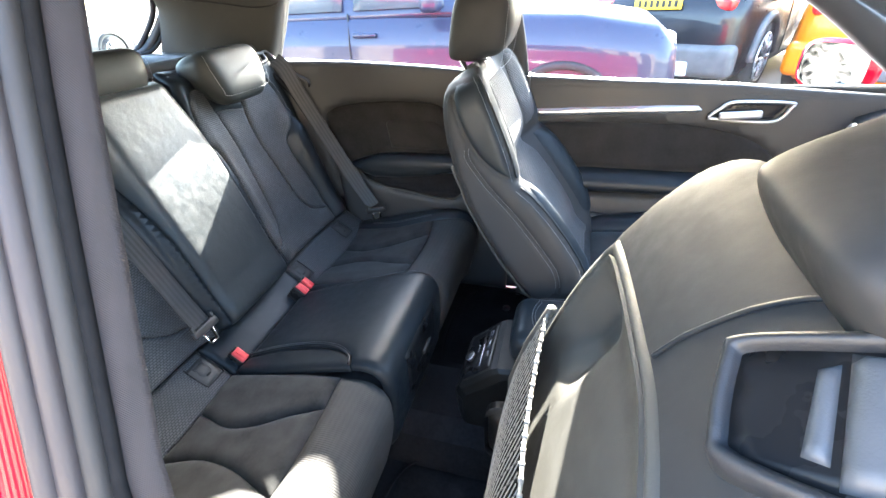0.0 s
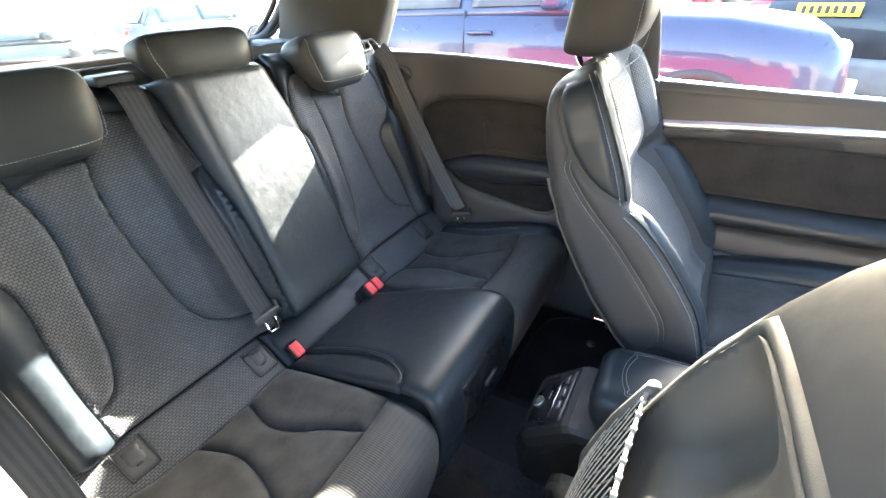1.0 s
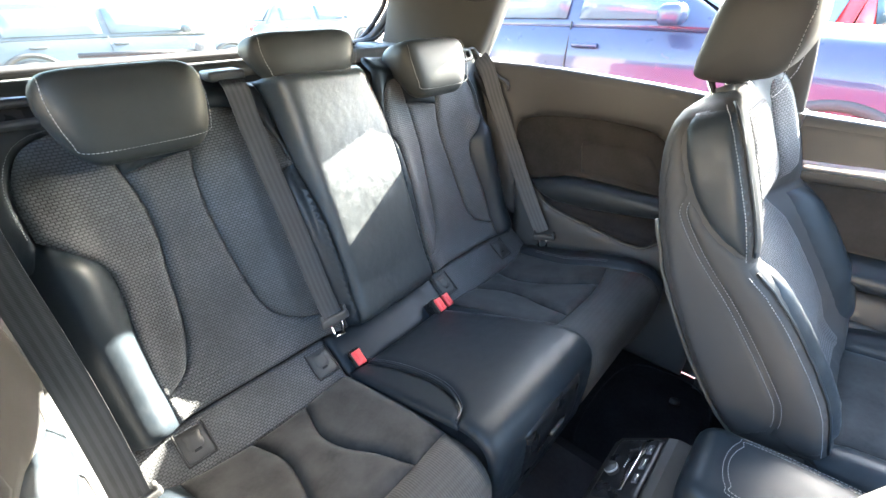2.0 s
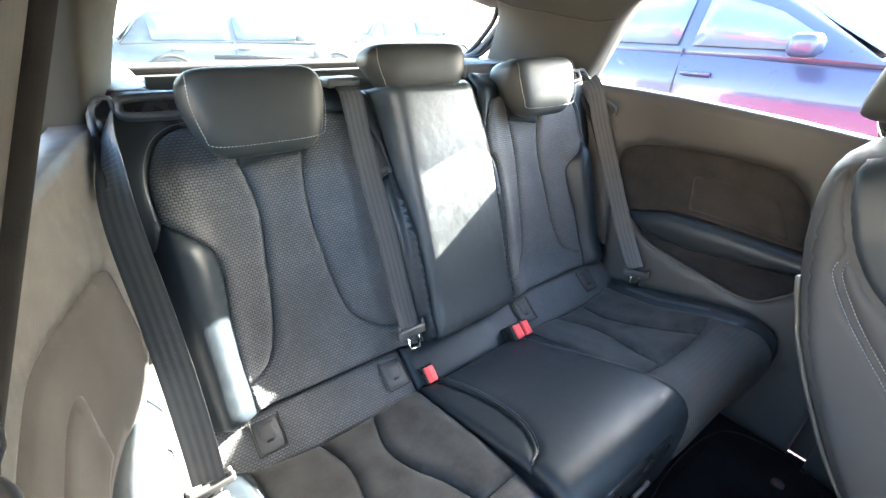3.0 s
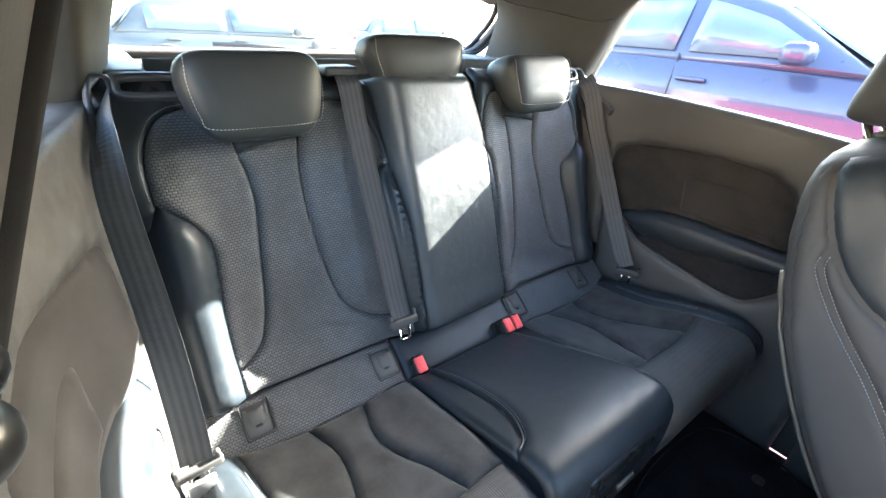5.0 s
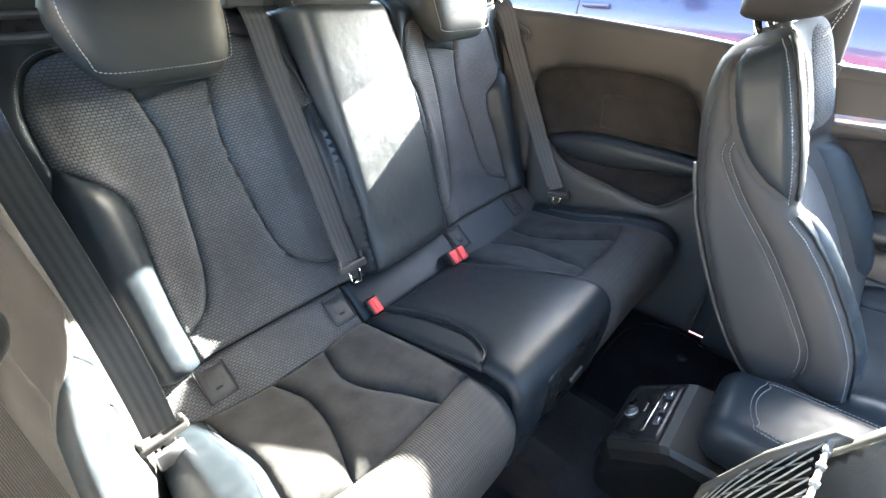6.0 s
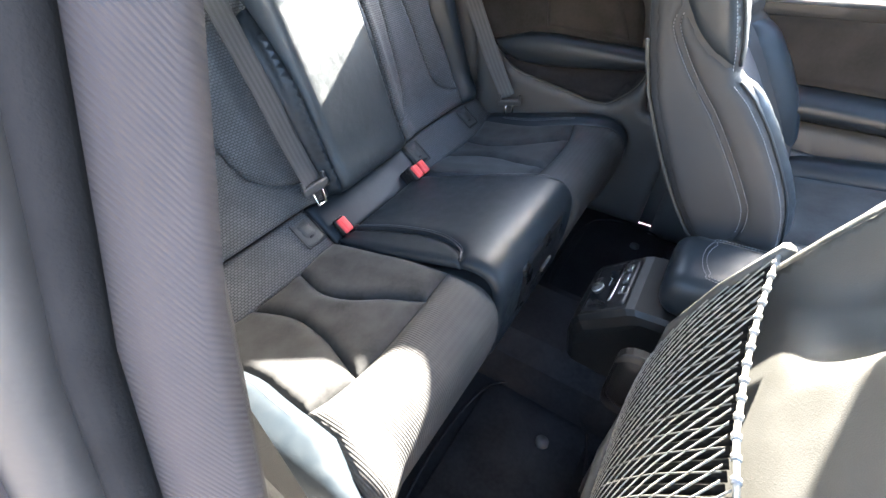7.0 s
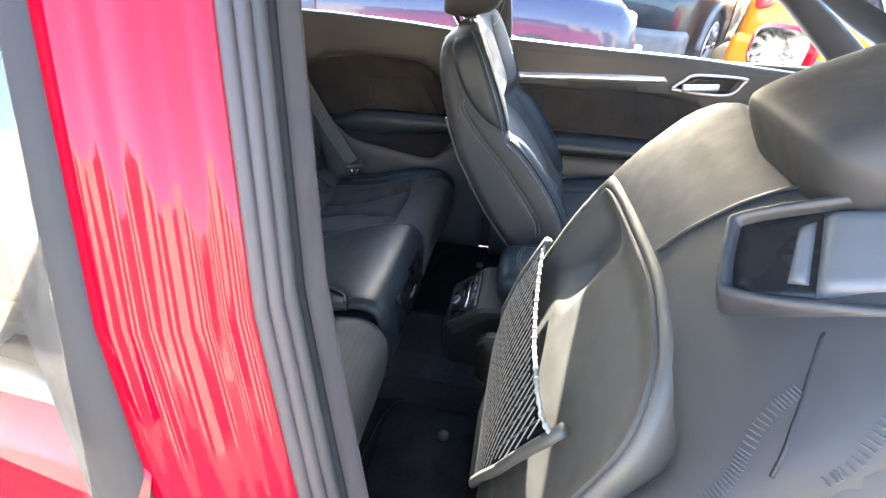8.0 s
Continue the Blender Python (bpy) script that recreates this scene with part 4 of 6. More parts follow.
def front_seat(label, y0, hinge, lean, out, tipped):
    """A sports seat. out: which way its door lies."""
    th = thing("front_seat", label, "seat", "front seats")
    th.location = (hinge[0], y0, hinge[1])
    levels = sorted(set(list(np.linspace(0.0, 0.64, 36)) + [0.405, 0.412, 0.42, 0.646, 0.651, 0.655, 0.658, 0.661]))
    back = part("backrest", loft([core_ring(v, tipped) for v in levels]), LIT_BACK_LEATHER, th)
    back.rotation_euler = (0, radians(-lean), 0)
    wing = curve2((0.026, 0.652), (0.018, 0.631), (0.014, 0.588), (0.018, 0.535), (0.032, 0.487), (0.054, 0.449), (0.078, 0.424), n=3)
    seam = curve2((0.018, 0.535), (0.006, 0.520), (0.004, 0.500), (0.017, 0.442), (0.034, 0.392), (0.049, 0.345), (0.067, 0.267), (0.079, 0.197), (0.080, 0.166), (0.072, 0.130), (0.056, 0.100), n=3)
    lead = [(core_at(v)[1] - 0.010, v) for v in (0.400, 0.366, 0.330, 0.303, 0.27, 0.231, 0.20, 0.174, 0.15, 0.122, 0.09, 0.06)]
    crest = [(core_at(v)[1] - 0.009, v) for v in (0.424, 0.45, 0.49, 0.53, 0.57, 0.61, 0.635, 0.650)]
    for sgn in (-1, 1):
        side = side_of(sgn)
        panel("wing", outline(wing, crest), side, LEATHER, back, puff=0.005, edge=0.012, step=0.008, label="black leather shoulder wing")
        panel("flank", outline(seam[::-1][:-1], wing[9:], lead, [(0.09, 0.055)]), side, LIT_BACK_LEATHER, back, puff=0.0045, edge=0.010, label="black leather side panel")
        tail = [(core_at(v)[0] + 0.018, v) for v in (0.07, 0.13, 0.20, 0.30, 0.40, 0.48, 0.55, 0.60, 0.63, 0.645)]
        panel("flank_rear", outline(wing[:10], seam[1:], tail), side, LIT_BACK_LEATHER, back, puff=0.004, edge=0.01)
        for shift in (-0.005, 0.005):
            part("stitching", stitch_run([side(w + shift, v, 0.0052) for w, v in resample(seam[2:-2], 0.006)], 0.0032, 0.0018, 0.0005), THREAD, back, "pale grey stitching")
        part("piping", tube([side(w + 0.002, v, 0.0035) for w, v in resample(lead, 0.012)], 0.0024, 6), LEATHER, back, "raised leather edge piping")
        part("piping", tube([side(w + 0.002, v, 0.0035) for w, v in resample(crest, 0.012)], 0.0024, 6), LEATHER, back, "raised leather edge piping")
        part("stitching", stitch_run([side(w - 0.006, v, 0.0056) for w, v in resample(lead, 0.008)], 0.0034, 0.0018, 0.0006), THREAD, back, "pale grey stitching")
        part("stitching", stitch_run([side(w - 0.006, v, 0.0060) for w, v in resample(crest, 0.008)], 0.0034, 0.0018, 0.0006), THREAD, back, "pale grey stitching")
        place = lambda u, v, h: front_surf(sgn * u, v, h)
        panel("upper_insert", curve2((0.150, 0.430), (0.205, 0.445), (0.215, 0.52), (0.205, 0.60), (0.180, 0.640), (0.140, 0.645), (0.128, 0.58), (0.135, 0.50), (0.150, 0.430), n=3)[:-1], place, FABRIC, back, puff=0.004, edge=0.015, step=0.012, label="patterned fabric shoulder insert")
        panel("bolster", curve2((0.175, 0.405), (0.245, 0.385), (0.252, 0.25), (0.245, 0.13), (0.215, 0.075), (0.170, 0.10), (0.160, 0.22), (0.165, 0.34), (0.175, 0.405), n=3)[:-1], place, LEATHER, back, puff=0.008, edge=0.03, step=0.014, label="bulging black leather bolster")
    panel("insert", [(-0.15, 0.05), (0.15, 0.05), (0.152, 0.35), (0.135, 0.45), (0.12, 0.62), (-0.12, 0.62), (-0.135, 0.45), (-0.152, 0.35)], front_surf, FABRIC, back, puff=0.010, edge=0.03, step=0.016, label="patterned fabric insert")
    for s in (-1, 1):
        part("post_guide", tube([(0.036, s * 0.055, 0.650), (0.036, s * 0.055, 0.668)], 0.014, 14), PLASTIC, back, "black plastic post guide")
    # rear shell
    shell_in = curve2((0.236, 0.02), (0.244, 0.12), (0.248, 0.243), (0.248, 0.340), (0.246, 0.430), (0.243, 0.472), (0.232, 0.492), n=3)
    shell_top = curve2((0.232, 0.492), (0.19, 0.500), (0.110, 0.507), (0.0, 0.513), (-0.05, 0.514), (-0.10, 0.508), n=3)
    shell_out = curve2((-0.10, 0.508), (-0.150, 0.495), (-0.196, 0.455), (-0.217, 0.394), (-0.232, 0.25), (-0.236, 0.12), (-0.234, 0.02), n=3)
    if not tipped:
        panel("rear_shell", outline(shell_in, shell_top, shell_out), rear_surf, SHELL_PLASTIC, back, puff=0.008, edge=0.02, step=0.02, label="moulded plastic rear shell")
        for u in (0.238, -0.238):
            part("shell_edge", tube([rear_surf(u + math.copysign(0.012 * ease(v, 0.1, 0.3) - 0.03 * ease(v, 0.40, 0.50), u), v, 0.004) for v in np.linspace(0.05, 0.50, 16)], 0.0035, 6), SHELL_PLASTIC, back, "moulded shell edge")
    else:
        rim = lambda run, inset: [(u * (1 - inset * (1.9 if u > 0 else 1)), v - 0.25 * inset * ease(v, 0.38, 0.49)) for u, v in run]
        inner_in, inner_top, inner_out = rim(shell_in, 0.06), rim(shell_top, 0.06), rim(shell_out, 0.06)
        outer_run, inner_run = shell_in + shell_top[1:] + shell_out[1:], inner_in + inner_top[1:] + inner_out[1:]
        rings = []
        for (a, b), (c, d) in zip(outer_run, inner_run):
            rings.append([rear_surf(a * 1.01, b, -0.035)] + [rear_surf(a + (c - a) * f, b + (d - b) * f, 0.009 * math.sin(math.pi * f) ** 0.6 - 0.004) for f in (0, 0.06, 0.18, 0.36, 0.55, 0.74, 0.90, 1)])
        part("shell_frame", loft(rings, False), SHELL_PLASTIC, back, "moulded plastic shell edge")
        recess = lambda u, v: 0.030 * ease(u, 0.060, 0.130) * (1 - ease(u, 0.160, 0.206)) * ease(v, 0.31, 0.39) * (1 - ease(v, 0.440, 0.485))
        panel("shell_panel", outline(inner_in, inner_top, inner_out), lambda u, v, h: rear_surf(u, v, h - recess(u, v)), SHELL_PLASTIC, back, puff=-0.015, sink=-0.005, edge=0.05, step=0.007, tuck=0.02, label="dished plastic seat back panel")
        # elastic pocket net, its cord and the clips that hold it
        lip = lambda u: lerp_table(u, [(-0.150, 0.352), (-0.120, 0.336), (-0.078, 0.324), (0.0, 0.313), (0.07, 0.314), (0.13, 0.320), (0.222, 0.336)])
        side_edge = lambda v: lerp_table(v, [(0.03, -0.050), (0.10, -0.082), (0.209, -0.120), (0.302, -0.137), (0.36, -0.148)])
        inside = lambda u, v: side_edge(v) < u < 0.226 and v < lip(u)
        net = lambda u, v: rear_surf(u, v, 0.012 + 0.010 * math.sin(max(0.0, min(1.0, (v - 0.04) / 0.25)) * math.pi * 0.7))
        pieces = []
        for k in range(-34, 46):
            line = []
            for j in range(22):
                f = j / 21
                v = 0.030 + f * 0.320
                u = k * 0.0130 + (f - 0.5) * 0.13 + 0.010 * math.sin(f * 3)
                if inside(u, v):
                    line.append(net(u, v))
            if len(line) > 2:
                pieces.append((line, 0.0010))
            line = []
            for j in range(22):
                f = j / 21
                v = 0.030 + f * 0.320
                u = k * 0.0105 - (f - 0.5) * 0.06
                if inside(u, v):
                    line.append(net(u, v) + Vector((0.0048, 0, 0)))
            if len(line) > 2:
                pieces.append((line, 0.0040))
                if k % 2:
                    pieces.append(([p - Vector((0.0050, 0, 0)) for p in line], 0.0007))
        for r, name, mat, lab in ((0.0007, "net", NET_GREY, "thin grey net threads"), (0.0010, "net", NET_CORD, "pale elastic net cords"), (0.0040, "net_backing", NET_DARK, "black net threads")):
            verts, faces = [], []
            for line, size in pieces:
                if size != r:
                    continue
                for i, p in enumerate(line):
                    verts += [p + Vector((-0.3 * r, r, 0)), p + Vector((-r, 0, r)), p + Vector((0.3 * r, -r, 0))]
                    if i:
                        b = len(verts) - 6
                        faces += [[b, b + 1, b + 4, b + 3], [b + 1, b + 2, b + 5, b + 4], [b + 2, b, b + 3, b + 5]]
            part(name, raw(verts, faces), mat, back, lab)
        cord = [net(u, lip(u)) for u in np.linspace(-0.146, 0.222, 40)]
        rope = part("net_cord", tube(cord, 0.0024, 8), NET_CORD, back, "pale elastic net cord")
        for i in range(1, 40, 2):
            d = (cord[i + 1 if i < 39 else i] - cord[i - 1]).normalized()
            part("cord_binding", tube([cord[i] - d * 0.0025, cord[i] + d * 0.0025], 0.0036, 6), NET_CORD, rope)
        part("net_clip", tube([rear_surf(0.226, 0.03, 0.014), rear_surf(0.230, 0.16, 0.020), rear_surf(0.230, 0.26, 0.020), rear_surf(0.222, 0.345, 0.018)], 0.0075, 8, 1.3), SHELL_PLASTIC, back)
        part("net_clip", tube([rear_surf(side_edge(v), v, 0.012 + 0.004 * math.sin(9 * v)) for v in np.linspace(0.03, 0.365, 12)], 0.0070, 8, 1.2), SHELL_PLASTIC, back)
        part("net_rail", tube([rear_surf(0.226, 0.030, 0.012), rear_surf(0.09, 0.024, 0.014), rear_surf(-0.050, 0.030, 0.012)], 0.009, 8), SHELL_PLASTIC, back)
        # seam across the upper back and the fold lever in the door-side shoulder
        line = curve2(*[(out * u, v) for u, v in ((0.008, 0.516), (0.010, 0.545), (0.015, 0.575), (0.024, 0.607), (0.038, 0.636), (0.052, 0.648))], n=5)
        part("seam", tube([rear_surf(u, v, 0.001) for u, v in line], 0.0024, 6), LEATHER, back, "raised leather seam")
        line = curve2(*[(out * u, v) for u, v in ((0.180, 0.592), (0.199, 0.576), (0.219, 0.560), (0.237, 0.542), (0.248, 0.526))], n=5)
        part("seam", tube([rear_surf(u, v, -0.0009) for u, v in line], 0.0016, 6), CONSOLE_SHADED, back, "sunk leather seam")
        # broad cross-stitched seam below the lever, and its end at the flank
        for run in (((0.209, 0.568), (0.215, 0.550), (0.222, 0.535), (0.232, 0.521), (0.244, 0.502), (0.250, 0.480)), ((0.238, 0.592), (0.245, 0.578), (0.252, 0.562), (0.256, 0.545))):
            line = [rear_surf(out * u, v, 0.0004) for u, v in resample(curve2(*run, n=4), 0.0032)]
            bars = [(line[i], (line[i + 1] - line[i - 1]).normalized()) for i in range(1, len(line) - 1)]
            bm = bmesh.new()
            for p, d in bars:
                across = d.cross(Vector((-0.8, out * 0.15, 0.5))).normalized()
                for end in (-1, 1):
                    bmesh.ops.create_cone(bm, cap_ends=True, segments=6, radius1=0.0008, radius2=0.0005, depth=0.0038, matrix=Matrix.Translation(p + across * end * 0.0019) @ across.to_track_quat("Z", "Y").to_matrix().to_4x4())
            me = bpy.data.meshes.new("cross_stitching")
            bm.to_mesh(me)
            bm.free()
            part("cross_stitching", me, THREAD_DARK, back, "broad grey cross stitching")
        lever_frame(back, out)
    headrest(back, (0.080, -0.016, 0.644) if tipped else (0.136, 0, 0.690), 0.250, 0.175, 0.128, -42 if tipped else -35, 0.110, True, 0.07, True, LIT_BACK_LEATHER, (-0.004, 0.640) if tipped else None)
    # cushion and base
    base = lambda y, s, h: Vector((0.06 + s, y, 0.065 + 0.10 * s + h - 0.06 * ease(s, 0.42, 0.50)))
    panel("seat_cushion", [(0.02, -0.17), (0.50, -0.17), (0.50, 0.17), (0.02, 0.17)], lambda s, y, h: base(y, s, h), SUEDE, th, puff=0.02, edge=0.05, step=0.03, label="black suede seat cushion")
    for sgn in (-1, 1):
        rings = []
        for s, r in ((-0.02, 0.03), (0.06, 0.050), (0.25, 0.058), (0.42, 0.055), (0.50, 0.02)):
            rings.append([(0.06 + s, sgn * (0.205 + 0.9 * r * math.cos(a)), 0.055 + 0.10 * s + r * math.sin(a)) for a in (2 * math.pi * k / 16 for k in range(16))])
        part("cushion_bolster", loft(rings), LEATHER, th)
    part("seat_base", block((0.46, 0.42, 0.12), 0.03, 4, at=(0.28, 0, -0.01)), PLASTIC, th)
    for sgn in (-1, 1):
        part("seat_rail", block((0.52, 0.035, hinge[1] - 0.235), 0.006, at=(0.26, sgn * 0.17, -(hinge[1] - 0.235) / 2 - 0.0)), PLASTIC, th)
        part("recliner_cover", block((0.13, 0.03, 0.14), 0.03, 4, at=(0.03, sgn * 0.225, 0.02)), CONSOLE_SHADED, th)
    return th


NET_CORD = surface("pale_net_cord", (0.34, 0.325, 0.29), 0.7, 2000, 0, 30, 0.1, 0.1)
NET_GREY = surface("grey_net_thread", (0.11, 0.106, 0.10), 0.8, 2000, 0, 30, 0.1, 0.1)
NET_DARK = surface("black_net", (0.007, 0.007, 0.007), 0.9, 2000, 0, 30, 0.1, 0.0, spec=0.08)


def lever_frame(back, out):
    """The fold-forward lever: a rounded frame round a dark dish with a grey paddle."""
    mid = rear_surf(out * 0.112, 0.603, 0.006)
    dn = Vector((-1.0, out * 0.25, 0.45)).normalized()
    du = Vector((0.0, out * 0.52, 0.85))
    du = (du - dn * du.dot(dn)).normalized()
    dv = du.cross(dn) if du.cross(dn).z > 0 else dn.cross(du)
    flat = lambda a, b, h: mid + du * a + dv * b + dn * h
    ring = smoothed([(-0.034, -0.022, 0), (-0.026, -0.036, 0), (0.030, -0.046, 0), (0.072, -0.044, 0), (0.080, 0.0, 0), (0.074, 0.036, 0), (0.030, 0.038, 0), (-0.026, 0.034, 0), (-0.034, 0.022, 0)], 5, True)
    floor_h = 0.004
    steps = [(1.34, -0.030), (1.27, -0.010), (1.20, 0.001), (1.13, floor_h + 0.006), (1.05, floor_h + 0.009), (0.97, floor_h + 0.009), (0.91, floor_h + 0.005), (0.87, floor_h - 0.002)]
    rings = [[flat(p.x * k, p.y * k, h) for k, h in steps] for p in ring]
    frame_ob = part("lever_frame", loft(rings + rings[:1], False, False), SEAT_BLACK, back, "rounded black lever frame")
    panel("lever_dish", outline([(p.x * 0.88, p.y * 0.88) for p in ring]), flat, GLOSS_BLACK, frame_ob, puff=floor_h, sink=-floor_h, step=0.012, label="dark lever recess")
    panel("lever", [(0.020, -0.038), (0.066, -0.036), (0.068, 0.028), (0.022, 0.032)], flat, LEVER_GREY, frame_ob, puff=floor_h + 0.0075, edge=0.006, sink=-floor_h - 0.001, step=0.006, label="grey fold lever paddle")
    panel("lever_stop", [(0.004, -0.026), (0.016, -0.028), (0.018, 0.026), (0.008, 0.022)], flat, LEVER_GREY, frame_ob, puff=floor_h + 0.003, edge=0.004, sink=-floor_h, step=0.005)


front_seat("black leather front passenger sports seat", 0.395, (0.80, 0.50), 24, 1, False)
front_seat("black leather driver seat tipped forward, net pocket behind", -0.445, (0.737, 0.516), -23, -1, True)


# ---- seat belts ----
def tongue(parent, p, turn):
    """A belt tongue: black slider with a chrome latch plate."""
    m = Matrix.Translation(p) @ turn
    a = block((0.014, 0.076, 0.022), 0.006)
    a.transform(m)
    grip = part("tongue_grip", a, PLASTIC, parent)
    for s in (-1, 1):
        b = block((0.010, 0.008, 0.026), 0.003, at=(0, s * 0.031, 0.012))
        b.transform(m)
        part("tongue_horn", b, PLASTIC, parent)
    ring = [m @ Vector((0, y, z)) for y, z in ((-0.013, -0.006), (-0.012, -0.042), (0.012, -0.042), (0.013, -0.006))]
    part("latch_plate", tube(ring, 0.0045, 8, 0.6), BRIGHT_CHROME, parent, "chrome latch plate")


belt = thing("seat_belt", "black webbing belt hanging beside the worn seat", "seat belt", "rear seat belts")
part("webbing", strap([(-0.200, -0.597, 1.098), (-0.130, -0.605, 1.078), (-0.075, -0.613, 1.035), (-0.040, -0.616, 0.97), (0.015, -0.612, 0.85), (0.058, -0.611, 0.75), (0.085, -0.613, 0.65), (0.100, -0.616, 0.585)],
                      [(0.75, 0.35, 0.55), (0.70, 0.50, 0.45), (0.5, 0.82, 0.2), (0.35, 0.94, 0.1), (0.25, 0.96, 0.1), (0.2, 0.98, 0), (0.15, 0.98, 0), (0.15, 0.98, 0)], 0.048), WEBBING, belt)
tongue(belt, (0.103, -0.616, 0.572), pose(0, 0, 0, 0, 8, 5))
part("anchor", block((0.010, 0.046, 0.040), 0.004, at=(0.106, -0.618, 0.530)), CHROME, belt, "bright belt anchor plate")
belt = thing("seat_belt", "black webbing belt with chrome tongue lying on the bench", "seat belt", "rear seat belts")
part("webbing", strap([(-0.175, 0.596, 1.108), (-0.148, 0.600, 1.079), (-0.110, 0.603, 0.99), (-0.064, 0.604, 0.897), (-0.008, 0.602, 0.79), (0.050, 0.600, 0.682), (0.108, 0.598, 0.585)],
                      [(0.75, 0.6, 0.3), (0.8, 0.55, 0.3), (0.85, 0.5, 0.2), (0.87, 0.48, 0.1), (0.88, 0.46, 0.1), (0.88, 0.46, 0), (0.88, 0.46, 0)], 0.048), WEBBING, belt)
tongue(belt, (0.120, 0.590, 0.572), pose(0, 0, 0, 0, 0, -62) @ pose(0, 0, 0, 0, 12, 0))
belt = thing("seat_belt", "black webbing belt lying down the seat back", "seat belt", "rear seat belts")
pts = [back_surf(-0.178, 0.60, 0.03)] + [back_surf(y, s, 0.022) for y, s in ((-0.180, 0.575), (-0.178, 0.50), (-0.172, 0.38), (-0.165, 0.25), (-0.160, 0.12), (-0.158, 0.055))]
part("webbing", strap(pts, [(0.0, 1, 0)] * 7, 0.050), WEBBING, belt)
tongue(belt, back_surf(-0.158, 0.045, 0.026), pose(0, 0, 0, 0, -16, 0))
for s in (-1, 1):
    guide = thing("belt_guide", "black curved belt outlet lip in the side trim", "belt guide", "belt guides")
    lip = smoothed([(-0.245, s * 0.600, 1.126), (-0.205, s * 0.612, 1.117), (-0.160, s * 0.617, 1.082), (-0.115, s * 0.620, 1.052), (-0.088, s * 0.622, 1.040), (-0.080, s * 0.624, 1.028), (-0.086, s * 0.628, 1.016)], 5)
    part("lip", tube(lip, 0.0055, 8), PLASTIC, guide)
    part("bezel", tube(smoothed([(-0.212, s * 0.583, 1.075), (-0.212, s * 0.583, 1.124), (-0.209, s * 0.588, 1.133), (-0.204, s * 0.605, 1.131), (-0.190, s * 0.613, 1.112), (-0.160, s * 0.617, 1.085)], 4), 0.0038, 8), LEVER_GREY, guide, "grey outlet bezel")
    part("channel", tube([(-0.215, s * 0.600, 1.075), (-0.150, s * 0.622, 0.99), (-0.080, s * 0.624, 0.86)], 0.020, 10, 0.5), CARPET, guide)


def buckle(p, turn, double):
    th = thing("belt_buckle", "red press button in a black buckle" if not double else "pair of red press buttons in black buckles", "buckle", "belt buckles")
    for k in ((0,) if not double else (-0.5, 0.5)):
        a = block((0.046, 0.033, 0.05), 0.006, at=(0, k * 0.033, -0.012))
        a.transform(Matrix.Translation(p) @ turn)
        part("housing", a, GLOSS_BLACK, th)
        b = block((0.038, 0.0235, 0.012), 0.004, at=(0.001, k * 0.033, 0.015))
        b.transform(Matrix.Translation(p) @ turn)
        button = part("button", b, RED_BUTTON, th, "red press button")
        c = block((0.028, 0.008, 0.004), 0.0015, at=(0.003, k * 0.033, 0.0212))
        c.transform(Matrix.Translation(p) @ turn)
        part("press_rib", c, RED_BUTTON, button)
        d = block((0.004, 0.016, 0.004), 0.001, at=(-0.019, k * 0.033, 0.0195))
        d.transform(Matrix.Translation(p) @ turn)
        part("slot", d, GLOSS_BLACK, button)


buckle((0.045, -0.143, 0.508), pose(0, 0, 0, 8, 40, 0), False)
buckle((0.062, 0.140, 0.520), pose(0, 0, 0, -8, 40, 0), True)

# ---- console ----
console = thing("centre_console", "dark centre console with rear vents and padded armrest", "console")
CONSOLE = [(0.66, 0.28), (0.612, 0.34), (0.600, 0.42), (0.602, 0.465), (0.612, 0.487), (0.686, 0.553), (0.700, 0.560), (0.76, 0.566), (1.7, 0.60), (1.7, 0.28)]
rings = []
for y, k in ((-0.096, 0.020), (-0.091, 0.007), (-0.083, 0.0), (0.083, 0.0), (0.091, 0.007), (0.096, 0.020)):
    rings.append([(x + k, y - 0.012 * ease(0.50 - z, 0.0, 0.12) * math.copysign(1, y), z - k) for x, z in CONSOLE])
part("body", loft(rings, smooth=False), CONSOLE_SHADED, console)
slope = Vector((-0.665, 0, 0.746))
face = lambda y, s, h: Vector((0.612 + s * 0.746, y, 0.487 + s * 0.665)) + slope * h
panel("control_face", curve2((-0.074, 0.006), (-0.066, 0.000), (0.068, 0.000), (0.076, 0.006), (0.076, 0.090), (0.068, 0.096), (-0.066, 0.096), (-0.074, 0.090), (-0.074, 0.006), n=3)[:-1], face, GLOSS_BLACK, console, puff=0.0035, edge=0.006, sink=0.0, label="gloss black rear control panel")
knob = part("knob", tube([face(-0.014, 0.026, 0.002), face(-0.014, 0.026, 0.016)], 0.012, 18), PLASTIC, console, "black temperature knob")
part("knob_ring", tube([face(-0.014, 0.026, 0.010), face(-0.014, 0.026, 0.013)], 0.0132, 18), CHROME, knob)
for k in range(5):
    part("scale_mark", block((0.002, 0.002, 0.001), 0, at=tuple(face(-0.002 + 0.005 * k, 0.044, 0.0042))), CHROME, console)
strip = block((0.008, 0.120, 0.004), 0.0008)
strip.transform(Matrix.Translation(face(0.000, 0.062, 0.0055)) @ pose(0, 0, 0, 0, -41.7, 0))
part("display_strip", strip, BRIGHT_CHROME, console, "bright metal strip")
